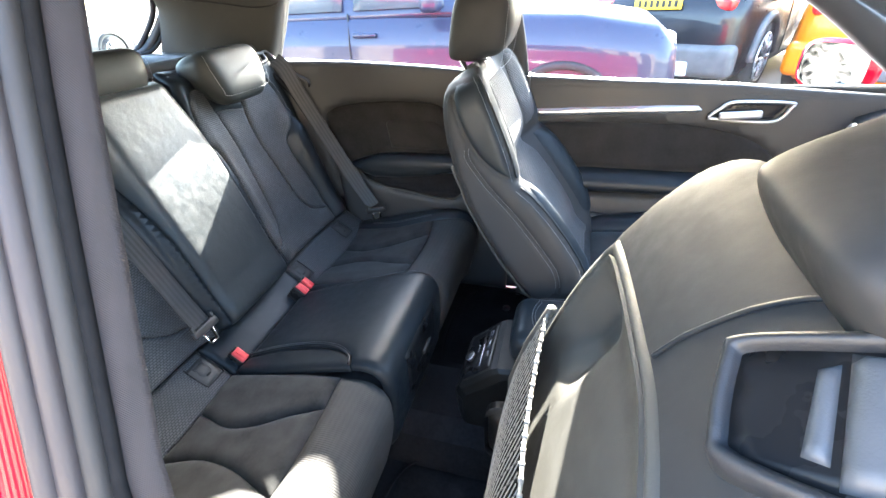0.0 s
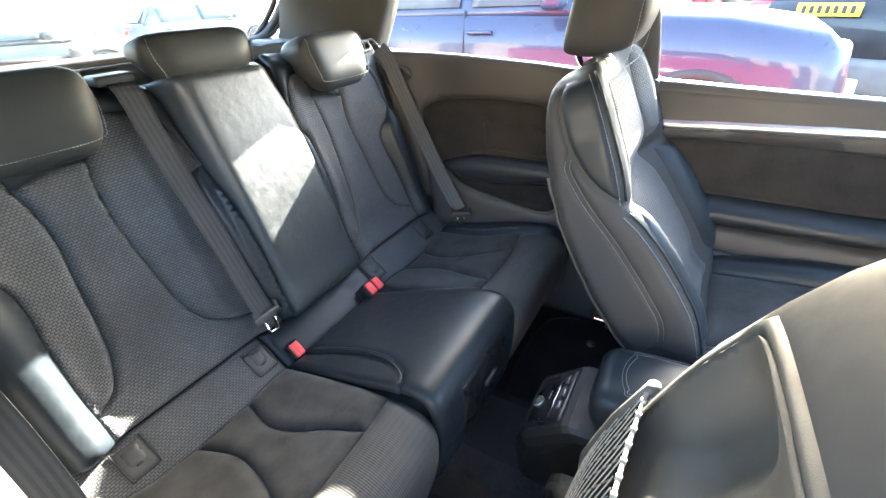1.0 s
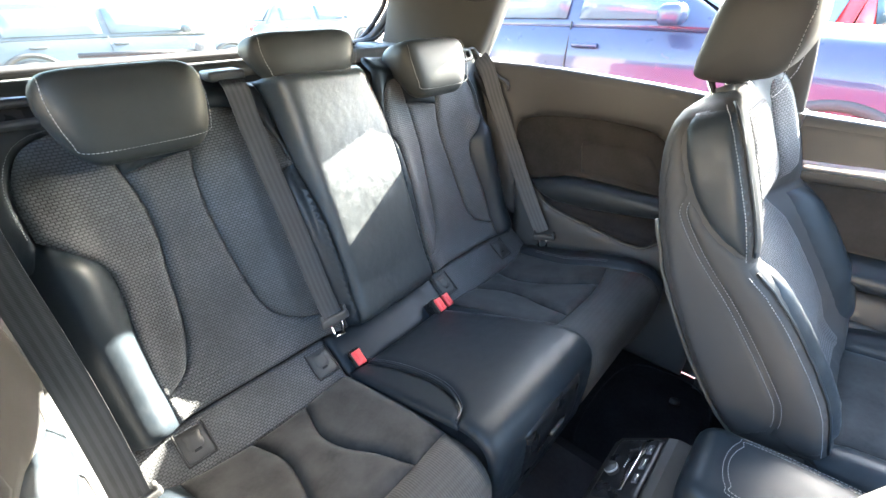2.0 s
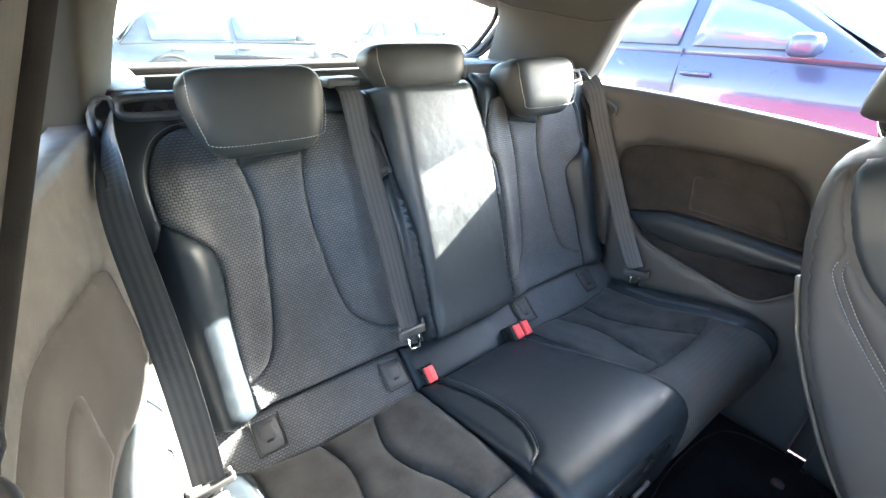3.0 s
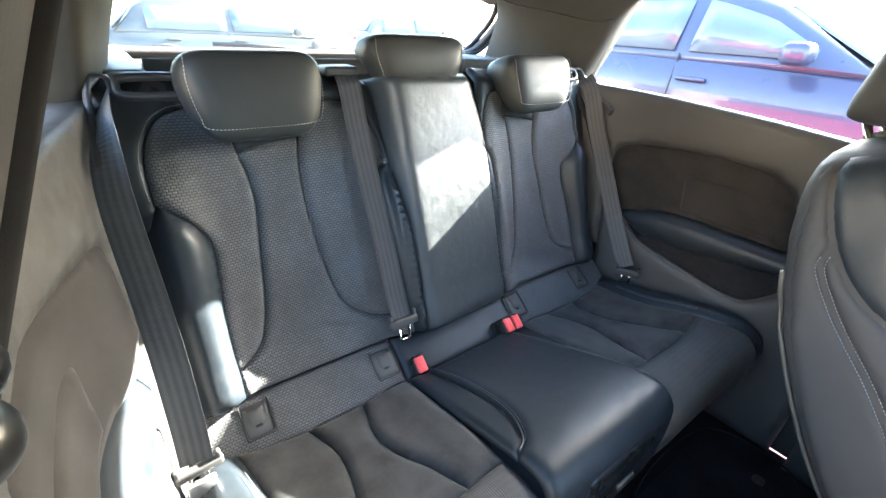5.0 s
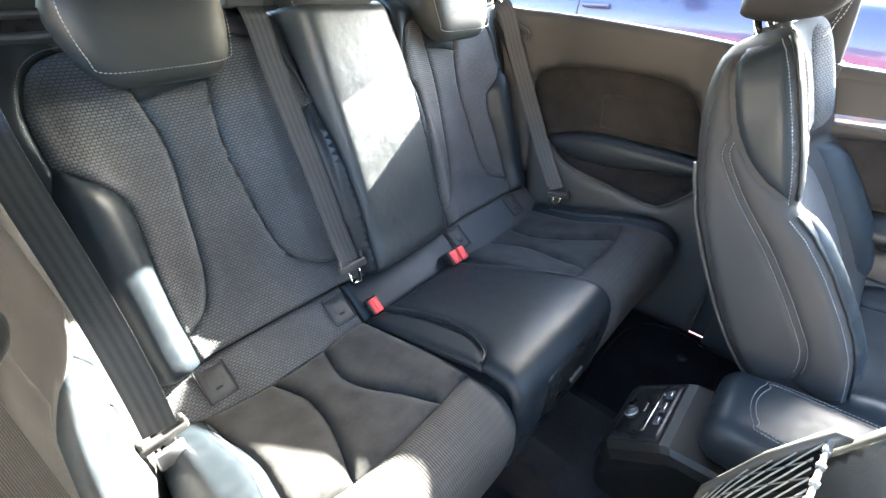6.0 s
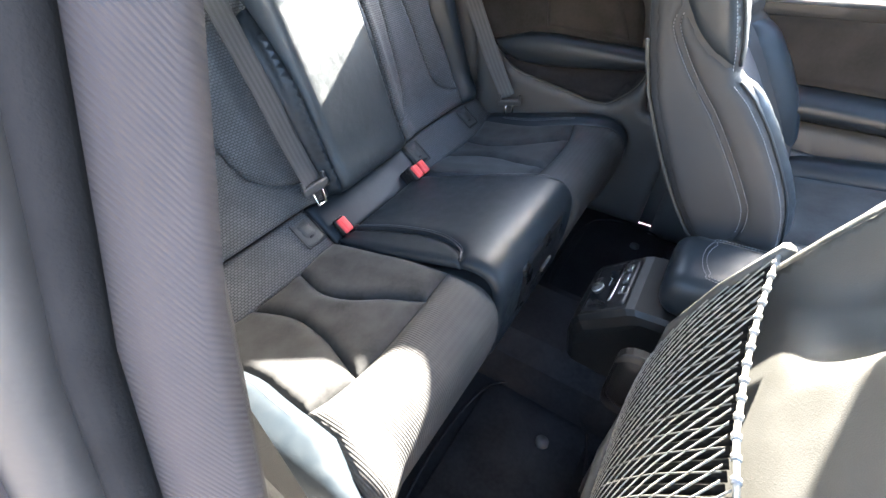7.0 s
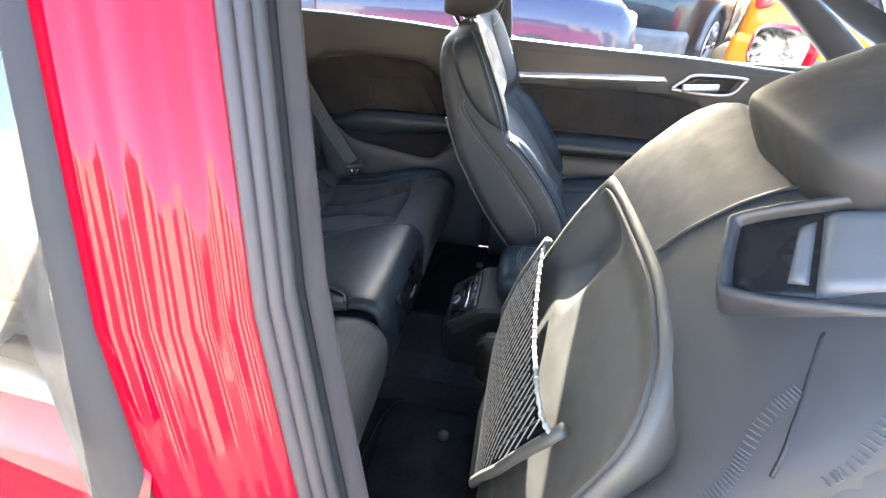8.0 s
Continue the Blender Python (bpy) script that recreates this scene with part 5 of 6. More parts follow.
for y, wide in ((-0.030, 0.020), (0.006, 0.026), (0.042, 0.022)):
    switch = block((0.010, wide, 0.004), 0.001)
    switch.transform(Matrix.Translation(face(y, 0.080, 0.0055)) @ pose(0, 0, 0, 0, -41.7, 0))
    key = part("switch", switch, LEVER_GREY, console)
    cap = block((0.003, wide * 0.7, 0.002), 0.0005)
    cap.transform(Matrix.Translation(face(y, 0.083, 0.0078)) @ pose(0, 0, 0, 0, -41.7, 0))
    part("switch_edge", cap, BRIGHT_CHROME, key)
arm = part("armrest", block((0.33, 0.166, 0.092), 0.036, 6, at=(0.888, -0.004, 0.620), turn=(0, -3, 0)), LEATHER, console, "padded black leather armrest")
armtop = lambda u, v, h: Vector((0.735 + u, -0.004 + v, 0.6595 + 0.052 * u + h))
for inset in (0.0, 0.006):
    sew = curve2((0.30, 0.060 - inset), (0.07, 0.060 - inset), (0.040 + inset, 0.045 - inset), (0.030 + inset, 0.0), (0.040 + inset, -0.045 + inset), (0.07, -0.060 + inset), (0.30, -0.060 + inset), n=6)
    part("stitching", stitch_run([armtop(u, v, 0.0012) for u, v in sew], 0.0032, 0.0016, 0.0005), THREAD, arm, "pale grey stitching")

# floor mats and the buckle lying by the seat rail
for y, lab in ((-0.37, "black carpet floor mat behind the driver seat"), (0.37, "black carpet floor mat behind the passenger seat")):
    mat_ob = thing("floor_mat", lab, "floor mat", "floor mats")
    part("mat_pad", block((0.24, 0.40, 0.008), 0.003, at=(0.60, y, 0.245)), CARPET, mat_ob)
    rim = smoothed([(0.485, y - 0.19, 0.250), (0.715, y - 0.195, 0.250), (0.715, y + 0.195, 0.250), (0.485, y + 0.19, 0.250)], 8, True)
    part("edging", tube(rim, 0.0032, 6, 1.0, True), CARPET, mat_ob)
    part("fixing", tube([(0.64, y + 0.13, 0.246), (0.64, y + 0.13, 0.256)], 0.014, 14), PLASTIC, mat_ob)


# ---- pillars, seals and body round the open door ----
POST = [(0.30, 0.70, -0.745), (0.80, 0.690, -0.742), (0.95, 0.664, -0.722), (1.10, 0.634, -0.675), (1.25, 0.612, -0.613), (1.37, 0.596, -0.560)]
post_x = lambda z: lerp_table(z, [(a, b) for a, b, c in POST])
post_y = lambda z: lerp_table(z, [(a, c) for a, b, c in POST])
ZS = [0.30 + 0.0535 * i for i in range(21)]


def along_post(offsets, closed=True):
    """Rings up the door post; offsets: (dx, dy) from its inner front edge, with a second pair for its foot."""
    rings = []
    for z in ZS:
        f = ease(z, 0.95, 1.25)
        rings.append([(post_x(z) + a * (1 - f) + c * f, post_y(z) + b * (1 - f) + d * f, z) for (a, b), (c, d) in offsets])
    return rings


post_trim = part("pillar_trim_middle_right", loft(along_post([(q, q) for q in ((-0.008, -0.013), (0.001, -0.004), (0.001, 0.0), (-0.008, 0.006), (-0.06, 0.01), (-0.14, 0.012), (-0.155, 0.006), (-0.15, -0.03), (-0.03, -0.02))])), PILLAR_CLOTH)
tagged(post_trim, "dark grained door pillar trim", "trim", kind="structure")
seal = thing("door_seal", "black and grey rubber door seal round the opening", "door seal", kind="structure")


def lobe(name, at_low, at_high, r, mat, label=""):
    pts = []
    for z in ZS:
        f = ease(z, 0.95, 1.25)
        pts.append((post_x(z) + at_low[0] * (1 - f) + at_high[0] * f, post_y(z) + at_low[1] * (1 - f) + at_high[1] * f, z))
    return part(name, tube(pts, r, 12), mat, seal, label)


lobe("rear_flock", (-0.150, 0.006), (-0.150, 0.006), 0.0120, FLOCK, "black flocked edge")
lobe("inner_lip", (-0.009, -0.016), (-0.009, -0.016), 0.0038, FLOCK)
lobe("bulb", (-0.012, -0.0225), (-0.012, -0.0225), 0.0055, RUBBER)
lobe("outer_bulb", (-0.016, -0.03), (-0.016, -0.03), 0.0055, SEAL_GREY)
lobe("outer_lip", (-0.02, -0.0365), (-0.02, -0.0365), 0.0045, SEAL_GREY)
body = thing("car_body", "glossy red hatchback body round the open door", "car")
# the painted post has a flange, a step and a broad rounded face
post_face = []
for k in range(33):
    f = k / 32
    swell = 0.009 * math.sin(math.pi * f) ** 0.7 - 0.0035 * math.exp(-((f - 0.20) / 0.06) ** 2) - 0.0022 * math.exp(-((f - 0.62) / 0.05) ** 2) + 0.0006 * math.sin(31 * f)
    q = (-0.022 - 0.076 * f + 0.33 * swell, -0.039 - 0.027 * f - 0.94 * swell)
    post_face.append((q, q))
part("door_post", loft(along_post(post_face + [((-0.100, -0.03), (-0.100, -0.03)), ((-0.024, -0.02), (-0.024, -0.02))])), RED_PAINT, body, "red painted door post")
part("post_seal", loft(along_post([(q, q) for q in ((-0.095, -0.068), (-0.106, -0.077), (-0.122, -0.078), (-0.129, -0.070), (-0.126, -0.045), (-0.097, -0.045))])), RUBBER, body, "black window seal")


def flank(x0, x1, side, n=8):
    rings = []
    for i in range(n + 1):
        x = x0 + (x1 - x0) * i / n
        zb = lerp_table(x, BELT)
        rings.append([(x, side * y, z) for y, z in ((0.735, zb - 0.012), (0.765, zb - 0.025), (0.80, zb - 0.08), (0.845, 0.80), (0.870, 0.72), (0.868, 0.55), (0.845, 0.40), (0.80, 0.28), (0.76, 0.22))])
    return loft(rings, False)


part("left_flank", flank(-1.30, 2.60, 1, 14), RED_PAINT, body, "red painted flank")
part("right_flank", flank(-1.30, 0.56, -1), RED_PAINT, body, "red painted flank")
part("right_sill", loft([[(x, y, z) for y, z in ((-0.62, 0.25), (-0.63, 0.33), (-0.72, 0.345), (-0.80, 0.33), (-0.82, 0.25))] for x in (0.44, 2.3)]), RED_PAINT, body)
part("belt_moulding", tube([(x, -0.742, lerp_table(x, BELT) - 0.014) for x in (-0.30, 0.0, 0.30, 0.57)], 0.009, 8), CHROME, body, "bright belt moulding")
part("belt_moulding", tube([(x, 0.742, lerp_table(x, BELT) - 0.018) for x in np.linspace(-0.30, 1.6, 12)], 0.009, 8), CHROME, body, "bright belt moulding")
part("roof", loft([[(x, y, z + top) for y, z in ((-0.645, -0.045), (-0.60, -0.010), (-0.45, 0.012), (0, 0.03), (0.45, 0.012), (0.60, -0.010), (0.645, -0.045))] for x, top in ((-0.62, 1.355), (-0.5, 1.380), (0.0, 1.412), (0.5, 1.412), (1.02, 1.392), (1.22, 1.365))], False), RED_PAINT, body)
part("tailgate", loft([[(x, y, z) for y in (-0.72, 0.0, 0.72)] for x, z in ((-0.86, 1.03), (-1.02, 1.00), (-1.10, 0.9), (-1.12, 0.5), (-1.05, 0.3))], False), RED_PAINT, body)
part("bonnet", loft([[(x, y, z) for y, z in ((-0.80, z0 - 0.06), (-0.5, z0), (0, z0 + 0.02), (0.5, z0), (0.80, z0 - 0.06))] for x, z0 in ((1.85, 0.97), (2.3, 0.92), (2.85, 0.80), (3.0, 0.6), (3.0, 0.3))], False), RED_PAINT, body)

# other pillars
pillar("pillar_trim_middle_left", "dark grey door pillar trim", [(0.668, 0.672, 1.035), (0.655, 0.640, 1.15), (0.635, 0.600, 1.27), (0.615, 0.565, 1.37)], [(0.605, 0.672, 1.035), (0.600, 0.640, 1.15), (0.590, 0.600, 1.27), (0.575, 0.565, 1.37)], PLASTIC)
pillar("pillar_trim_front_left", "grey front pillar trim", [(1.78, 0.70, 0.98), (1.62, 0.665, 1.09), (1.44, 0.625, 1.20), (1.16, 0.565, 1.355)], [(1.66, 0.70, 0.975), (1.52, 0.665, 1.075), (1.34, 0.625, 1.20), (1.08, 0.565, 1.35)], PLASTIC)
pillar("pillar_trim_front_right", "grey front pillar trim", [(1.78, -0.70, 0.98), (1.62, -0.665, 1.09), (1.44, -0.625, 1.20), (1.16, -0.565, 1.355)], [(1.66, -0.70, 0.975), (1.52, -0.665, 1.075), (1.34, -0.625, 1.20), (1.08, -0.565, 1.35)], HEADLINER)

# windows
w = thing("window_1", "clear left quarter window glass", "window", kind="structure")
g = part("glass", raw([(-0.235, 0.70, 1.09), (0.63, 0.712, 1.03), (0.60, 0.60, 1.36), (0.03, 0.605, 1.345), (-0.09, 0.63, 1.285)], [[0, 1, 2, 3, 4]], False), GLASS, w)
g.visible_shadow = False
w = thing("window_2", "clear left door window glass", "window", kind="structure")
g = part("glass", raw([(0.64, 0.712, 1.03), (1.72, 0.715, 0.96), (1.12, 0.60, 1.34), (0.61, 0.60, 1.36)], [[0, 1, 2, 3]], False), GLASS, w)
g.visible_shadow = False
w = thing("window_3", "clear right quarter window glass", "window", kind="structure")
g = part("glass", raw([(-0.235, -0.72, 1.09), (0.555, -0.79, 1.04), (0.525, -0.70, 1.25), (0.50, -0.65, 1.35), (0.03, -0.61, 1.345), (-0.09, -0.64, 1.285)], [[0, 1, 2, 3, 4, 5]], False), GLASS, w)
g.visible_shadow = False
w = thing("window_4", "dusty rear window glass with painted haze", "window", kind="structure")
g = part("glass", raw([(-0.80, -0.60, 1.11), (-0.80, 0.60, 1.11), (-0.68, 0.65, 1.26), (-0.55, 0.54, 1.365), (-0.55, -0.54, 1.365), (-0.68, -0.65, 1.26)], [[0, 1, 2, 3, 4, 5]], False), REAR_GLASS, w)
g.visible_shadow = False
half = [(-0.77, 0.30, 1.122), (-0.765, 0.50, 1.124), (-0.745, 0.580, 1.140), (-0.695, 0.628, 1.214), (-0.652, 0.636, 1.270), (-0.612, 0.606, 1.316), (-0.575, 0.540, 1.346), (-0.555, 0.30, 1.362)]
gasket = smoothed(half + [(x, -y, z) for x, y, z in half[::-1]], 5, True)
part("gasket", tube(gasket, 0.010, 8, 1.0, True), RUBBER, w, "black rubber glass gasket")
part("tailgate_frame", tube([p + Vector((0.03, math.copysign(0.022, p.y) if abs(p.y) > 0.45 else 0, 0.004)) for p in gasket], 0.016, 8, 1.0, True), PLASTIC, w)
part("tailgate_seal", tube([p + Vector((0.055, math.copysign(0.036, p.y) if abs(p.y) > 0.45 else 0, 0.008)) for p in gasket], 0.007, 8, 1.0, True), RUBBER, w, "black rubber tailgate seal")
wiper = thing("rear_wiper", "black rear wiper resting on the rear window", "wiper")
part("arm", tube([(-0.835, 0.03, 1.135), (-0.83, -0.12, 1.142), (-0.825, -0.30, 1.146)], 0.006, 8), RUBBER, wiper)
part("cap", block((0.03, 0.06, 0.045), 0.012, at=(-0.835, 0.03, 1.14)), PLASTIC, wiper)
w = thing("window_5", "windscreen glass tinted to dim cabin light", "window", kind="structure")
g = part("glass", raw([(1.85, -0.70, 0.97), (1.92, 0.0, 0.97), (1.85, 0.70, 0.97), (1.20, 0.57, 1.325), (1.24, 0.0, 1.36), (1.20, -0.57, 1.325)], [[0, 1, 4, 5], [1, 2, 3, 4]], False), SCREEN_GLASS, w)
g.visible_shadow = False

# parcel shelf
shelf = thing("parcel_shelf", "dark fabric parcel shelf behind the headrests", "parcel shelf")
FLEECE = surface("shelf_fleece", (0.13, 0.127, 0.12), 0.95, 1200, 0.0008, 8, 0.1, 0.1, spec=0.1)
part("board", block((0.40, 1.06, 0.02), 0.008, at=(-0.53, 0, 1.105)), FLEECE, shelf)
part("front_roll", tube([(-0.345, y, 1.118) for y in (-0.52, -0.25, 0, 0.25, 0.52)], 0.030, 14), FLEECE, shelf)
for s in (-1, 1):
    part("support", block((0.52, 0.12, 0.06), 0.02, 4, at=(-0.53, s * 0.575, 1.105)), PLASTIC, shelf)

# seat release catches on top of the backrest
for s in (-1, 1):
    c = thing("seat_release", "black plastic seat release catch on the backrest", "catch", "seat releases")
    mid, up, out = Vector((-0.196, s * 0.522, 1.119)), Vector((-0.45, 0, 0.89)), Vector((0.89, 0, 0.45))
    ring = smoothed([(-0.058, -0.012, 0), (-0.058, 0.014, 0), (-0.050, 0.020, 0), (0.044, 0.020, 0), (0.058, 0.006, 0), (0.048, -0.018, 0), (-0.050, -0.020, 0)], 4, True)
    at = lambda p, k, h: mid + Vector((0, s * p.x * (1 - 0.011 * k / 0.058), 0)) + up * (p.y * (1 - 0.010 * k / 0.020)) + out * h
    rings = [[at(p, k, h) for k, h in ((0.0, -0.020), (0.0, 0.0), (0.12, 0.003), (0.5, 0.0035), (0.9, 0.003), (1.0, 0.0), (1.0, -0.012))] for p in ring]
    part("bezel", loft(rings + rings[:1], False, False), SEAT_BLACK, c, "moulded catch frame")
    part("button", raw([at(p, 1.0, -0.010) for p in ring], [list(range(len(ring)))], False), GLOSS_BLACK, c, "dark catch recess")
    part("housing", block((0.05, 0.12, 0.05), 0.015, at=(-0.232, s * 0.52, 1.10)), PLASTIC, c)
c = part("belt_outlet", block((0.05, 0.075, 0.02), 0.006, at=(-0.245, -0.178, 1.133)), PLASTIC)
tagged(c, "black plastic belt outlet on the backrest top", "belt outlet")

# driver's belt on the door post
db = thing("driver_belt", "driver's black belt with its height adjuster on the pillar", "seat belt")
def lump(name, c, r, mat):
    rings = []
    for k in range(1, 14):
        a = math.pi * k / 14
        rings.append([(c[0] + r[0] * math.sin(a) * math.cos(b), c[1] + r[1] * math.sin(a) * math.sin(b), c[2] - r[2] * math.cos(a)) for b in (2 * math.pi * j / 20 for j in range(20))])
    return part(name, loft(rings), mat, db)
lump("adjuster_cap", (0.505, -0.656, 1.158), (0.021, 0.017, 0.020), GLOSS_BLACK)
lump("guide_bar", (0.515, -0.659, 1.128), (0.019, 0.016, 0.012), GLOSS_BLACK)
lump("guide_base", (0.520, -0.663, 1.104), (0.019, 0.017, 0.016), GLOSS_BLACK)
part("webbing", strap([(0.540, -0.672, 1.10), (0.566, -0.670, 1.03), (0.572, -0.668, 0.90), (0.576, -0.664, 0.60), (0.585, -0.650, 0.36)], [(0.82, -0.57, 0)] * 5, 0.044), SHADED_WEBBING, db)

# dashboard end with its round vent, door mirror
dash = thing("dashboard", "dark dashboard with a round aluminium vent", "dashboard")
part("dash_body", loft([[(x, y, z) for x, z in ((1.62, 0.50), (1.55, 0.70), (1.50, 0.84), (1.53, 0.93), (1.62, 0.965), (1.90, 0.965), (1.90, 0.50))] for y in (-0.66, -0.3, 0.3, 0.66)]), PLASTIC, dash)
vent = part("vent_ring", tube([(1.497 + 0.010 * math.cos(a), 0.575 + 0.042 * math.cos(a), 0.885 + 0.042 * math.sin(a)) for a in (2 * math.pi * k / 24 for k in range(24))], 0.008, 8, 1.0, True), CHROME, dash, "aluminium vent ring")
part("vent_core", tube([(1.52, 0.575, 0.885), (1.495, 0.575, 0.885)], 0.034, 20), GLOSS_BLACK, vent)
part("vent_hub", tube([(1.50, 0.575, 0.885), (1.485, 0.575, 0.885)], 0.012, 12), CHROME, vent)
mirror = thing("door_mirror", "red door mirror with a bright glass", "mirror")
def bowl(w, h, d, back):
    rings = []
    for k in range(8):
        f = math.sin(math.pi / 2 * (1 - k / 7.0 * 0.93))
        x = d * math.cos(math.pi / 2 * (1 - k / 7.0 * 0.93)) if back else 0
        rings.append([(x, f * w * math.copysign(abs(math.cos(a)) ** 0.6, math.cos(a)), f * h * math.copysign(abs(math.sin(a)) ** 0.6, math.sin(a))) for a in (2 * math.pi * j / 28 for j in range(28))])
    return loft(rings)
m = part("shell", bowl(0.118, 0.078, 0.11, True), RED_PAINT, mirror, "red painted mirror shell")
m.matrix_local = pose(1.565, 0.945, 1.010, 0, 0, 28)
g = part("mirror_glass", bowl(0.106, 0.066, 0.0, False), surface("mirror_silver", (0.9, 0.9, 0.9), 0.03, 300, 0, 3, 0.0, 0.0, metal=1.0), mirror, "bright mirror glass")
g.matrix_local = pose(1.558, 0.941, 1.010, 0, 0, 28)
part("foot", block((0.08, 0.14, 0.045), 0.015, 3, at=(1.60, 0.84, 0.955)), GLOSS_BLACK, mirror)


# ---- outside: the car park ----
ASPHALT = surface("asphalt", (0.185, 0.165, 0.14), 0.9, 60, 0.004, 0.6, 0.25, 0.3)
ground = part("ground", block((600, 600, 0.2), 0, at=(0, 0, -0.1)), ASPHALT)
tagged(ground, "grey asphalt car park", "ground", kind="structure")
TYRE = surface("tyre_rubber", (0.02, 0.02, 0.02), 0.8, 200, 0.001)
ALLOY = surface("alloy_wheel", (0.55, 0.55, 0.56), 0.3, 300, 0, 8, 0.05, 0.1, metal=0.9)
DARK_GLASS = surface("car_window_glass", (0.07, 0.10, 0.12), 0.05, 100, 0, 1, 0.3, 0.0, spec=0.3)
TAIL = surface("red_tail_lamp", (0.55, 0.02, 0.02), 0.15, 100, 0, 20, 0.1, 0.0, coat=1.0)
LAMP = surface("clear_lamp", (0.7, 0.7, 0.72), 0.1, 100, 0, 20, 0.1, 0.0, coat=1.0)
PLATE = surface("yellow_plate", (0.75, 0.52, 0.03), 0.4, 200, 0, 10, 0.05, 0.05)
BUMPER = surface("grey_bumper_plastic", (0.09, 0.09, 0.09), 0.6, 300, 0.0005)
SKID = surface("silver_skid_plate", (0.5, 0.5, 0.48), 0.4, 300, 0.0005)


def parked_car(label, m, paint, L, W, H, belt, hood, tail, wheel=0.33, suv=False, screen=0.0):
    """A parked car: body, cabin, panes, wheels, lamps, plate. Front towards +x, standing on z = 0."""
    th = thing("parked_car", label, "car", "parked cars")
    hw = W / 2
    xs = [-L / 2, -L / 2 + 0.06, -L / 2 + 0.25, -L * 0.3, 0, L * 0.2, L * 0.34, L / 2 - 0.18, L / 2 - 0.04, L / 2]
    tops = [belt - 0.25, belt - 0.06, belt, belt, belt - 0.01, belt - 0.03, hood + 0.04, hood - 0.04, hood - 0.16, hood - 0.30]
    wide = [0.80, 0.90, 0.97, 1.0, 1.0, 1.0, 1.0, 0.95, 0.86, 0.76]
    rings = []
    for x, t, k in zip(xs, tops, wide):
        a = hw * k
        half = [(a * 0.90, 0.22), (a * 0.985, 0.32), (a, 0.55), (a * 0.985, t * 0.78), (a * 0.955, t - 0.05), (a * 0.88, t)]
        rings.append([(x, y, z) for y, z in half] + [(x, 0, t + 0.02)] + [(x, -y, z) for y, z in half[::-1]])
    part("body", loft(rings), paint, th)
    rear = -L / 2 + (0.12 if suv else tail)
    cab = [(rear, belt - 0.02), (rear + (0.10 if suv else 0.30), H - (0.10 if suv else 0.14)), (rear + 0.5, H - 0.02), (screen, H), (L * 0.04 + screen, H - 0.04), (L * 0.10 + screen, H - 0.12), (L * 0.24 + screen, belt - 0.03)]
    rings = []
    for x, t in cab:
        f = max(0.0, (t - belt) / (H - belt))
        lo, hi = hw * 0.93, hw * (0.93 - 0.20 * f)
        half = [(lo, belt - 0.05), (lo * 0.99, belt - 0.01), (hi + 0.02, t - 0.06 * f), (hi - 0.08, t - 0.005)]
        rings.append([(x, y, z) for y, z in half] + [(x, 0, t + 0.015 * f)] + [(x, -y, z) for y, z in half[::-1]])
    part("cabin", loft(rings), paint, th)
    x0, x1 = rear + 0.42, L * 0.17 + screen

    def glass_quad(name, a, b, s):
        def edge(x, low):
            t = lerp_table(x, cab)
            f = max(0.0, (t - belt) / (H - belt))
            if low:
                return Vector((x, s * (hw * 0.925 + 0.006), belt + 0.02))
            lo, hi = hw * 0.93 * 0.99, hw * (0.93 - 0.20 * f) + 0.02
            zt = t - 0.06 * f
            z = zt - 0.05
            y = lo + (hi - lo) * (z - belt) / max(0.02, zt - belt)
            return Vector((x, s * (y + 0.008), max(z, belt + 0.03)))
        n = 8
        lows = [edge(a + (b - a) * i / n, True) for i in range(n + 1)]
        highs = [edge(a + (b - a) * i / n, False) for i in range(n + 1)]
        faces = [[i, i + 1, n + 2 + i, n + 1 + i] for i in range(n)]
        pane_ob = part(name, raw(lows + highs, faces), DARK_GLASS, th)
        solid = pane_ob.modifiers.new("depth", "SOLIDIFY")
        solid.thickness = 0.006
    mid = (x0 + x1) / 2 + 0.02 - 0.2 * screen
    for s in (-1, 1):
        glass_quad("side_window", x0, mid - 0.05, s)
        glass_quad("side_window", mid + 0.05, x1, s)
        part("door_handle", block((0.20, 0.035, 0.03), 0.012, at=(mid - 0.85, s * (hw * 0.985), belt * 0.87)), paint, th)
        part("door_handle", block((0.20, 0.035, 0.03), 0.012, at=(mid + 0.14, s * (hw * 0.985), belt * 0.87)), paint, th)
        part("door_gap", tube([(mid, s * (hw * 0.935), belt), (mid, s * (hw * 0.992), belt * 0.78), (mid, s * (hw * 1.0), 0.5), (mid + 0.03, s * hw * 0.985, 0.32)], 0.006, 6), TYRE, th)
        part("door_mirror", block((0.14, 0.18, 0.12), 0.04, 3, at=(x1 - 0.05, s * (hw + 0.08), belt + 0.05)), paint, th)
        for x in (-L * 0.30, L * 0.315):
            tyre = part("wheel", tube([(x, s * (hw - 0.20), wheel), (x, s * (hw + 0.012), wheel)], wheel, 32), TYRE, th)
            part("rim", tube([(x, s * (hw + 0.0), wheel), (x, s * (hw + 0.018), wheel)], wheel * 0.70, 28), TYRE, tyre)
            for k in range(10):
                a = 2 * math.pi * k / 10
                part("spoke", tube([(x + math.cos(a) * wheel * 0.14, s * (hw + 0.026), wheel + math.sin(a) * wheel * 0.14), (x + math.cos(a) * wheel * 0.66, s * (hw + 0.020), wheel + math.sin(a) * wheel * 0.66)], 0.016, 6), ALLOY, tyre)
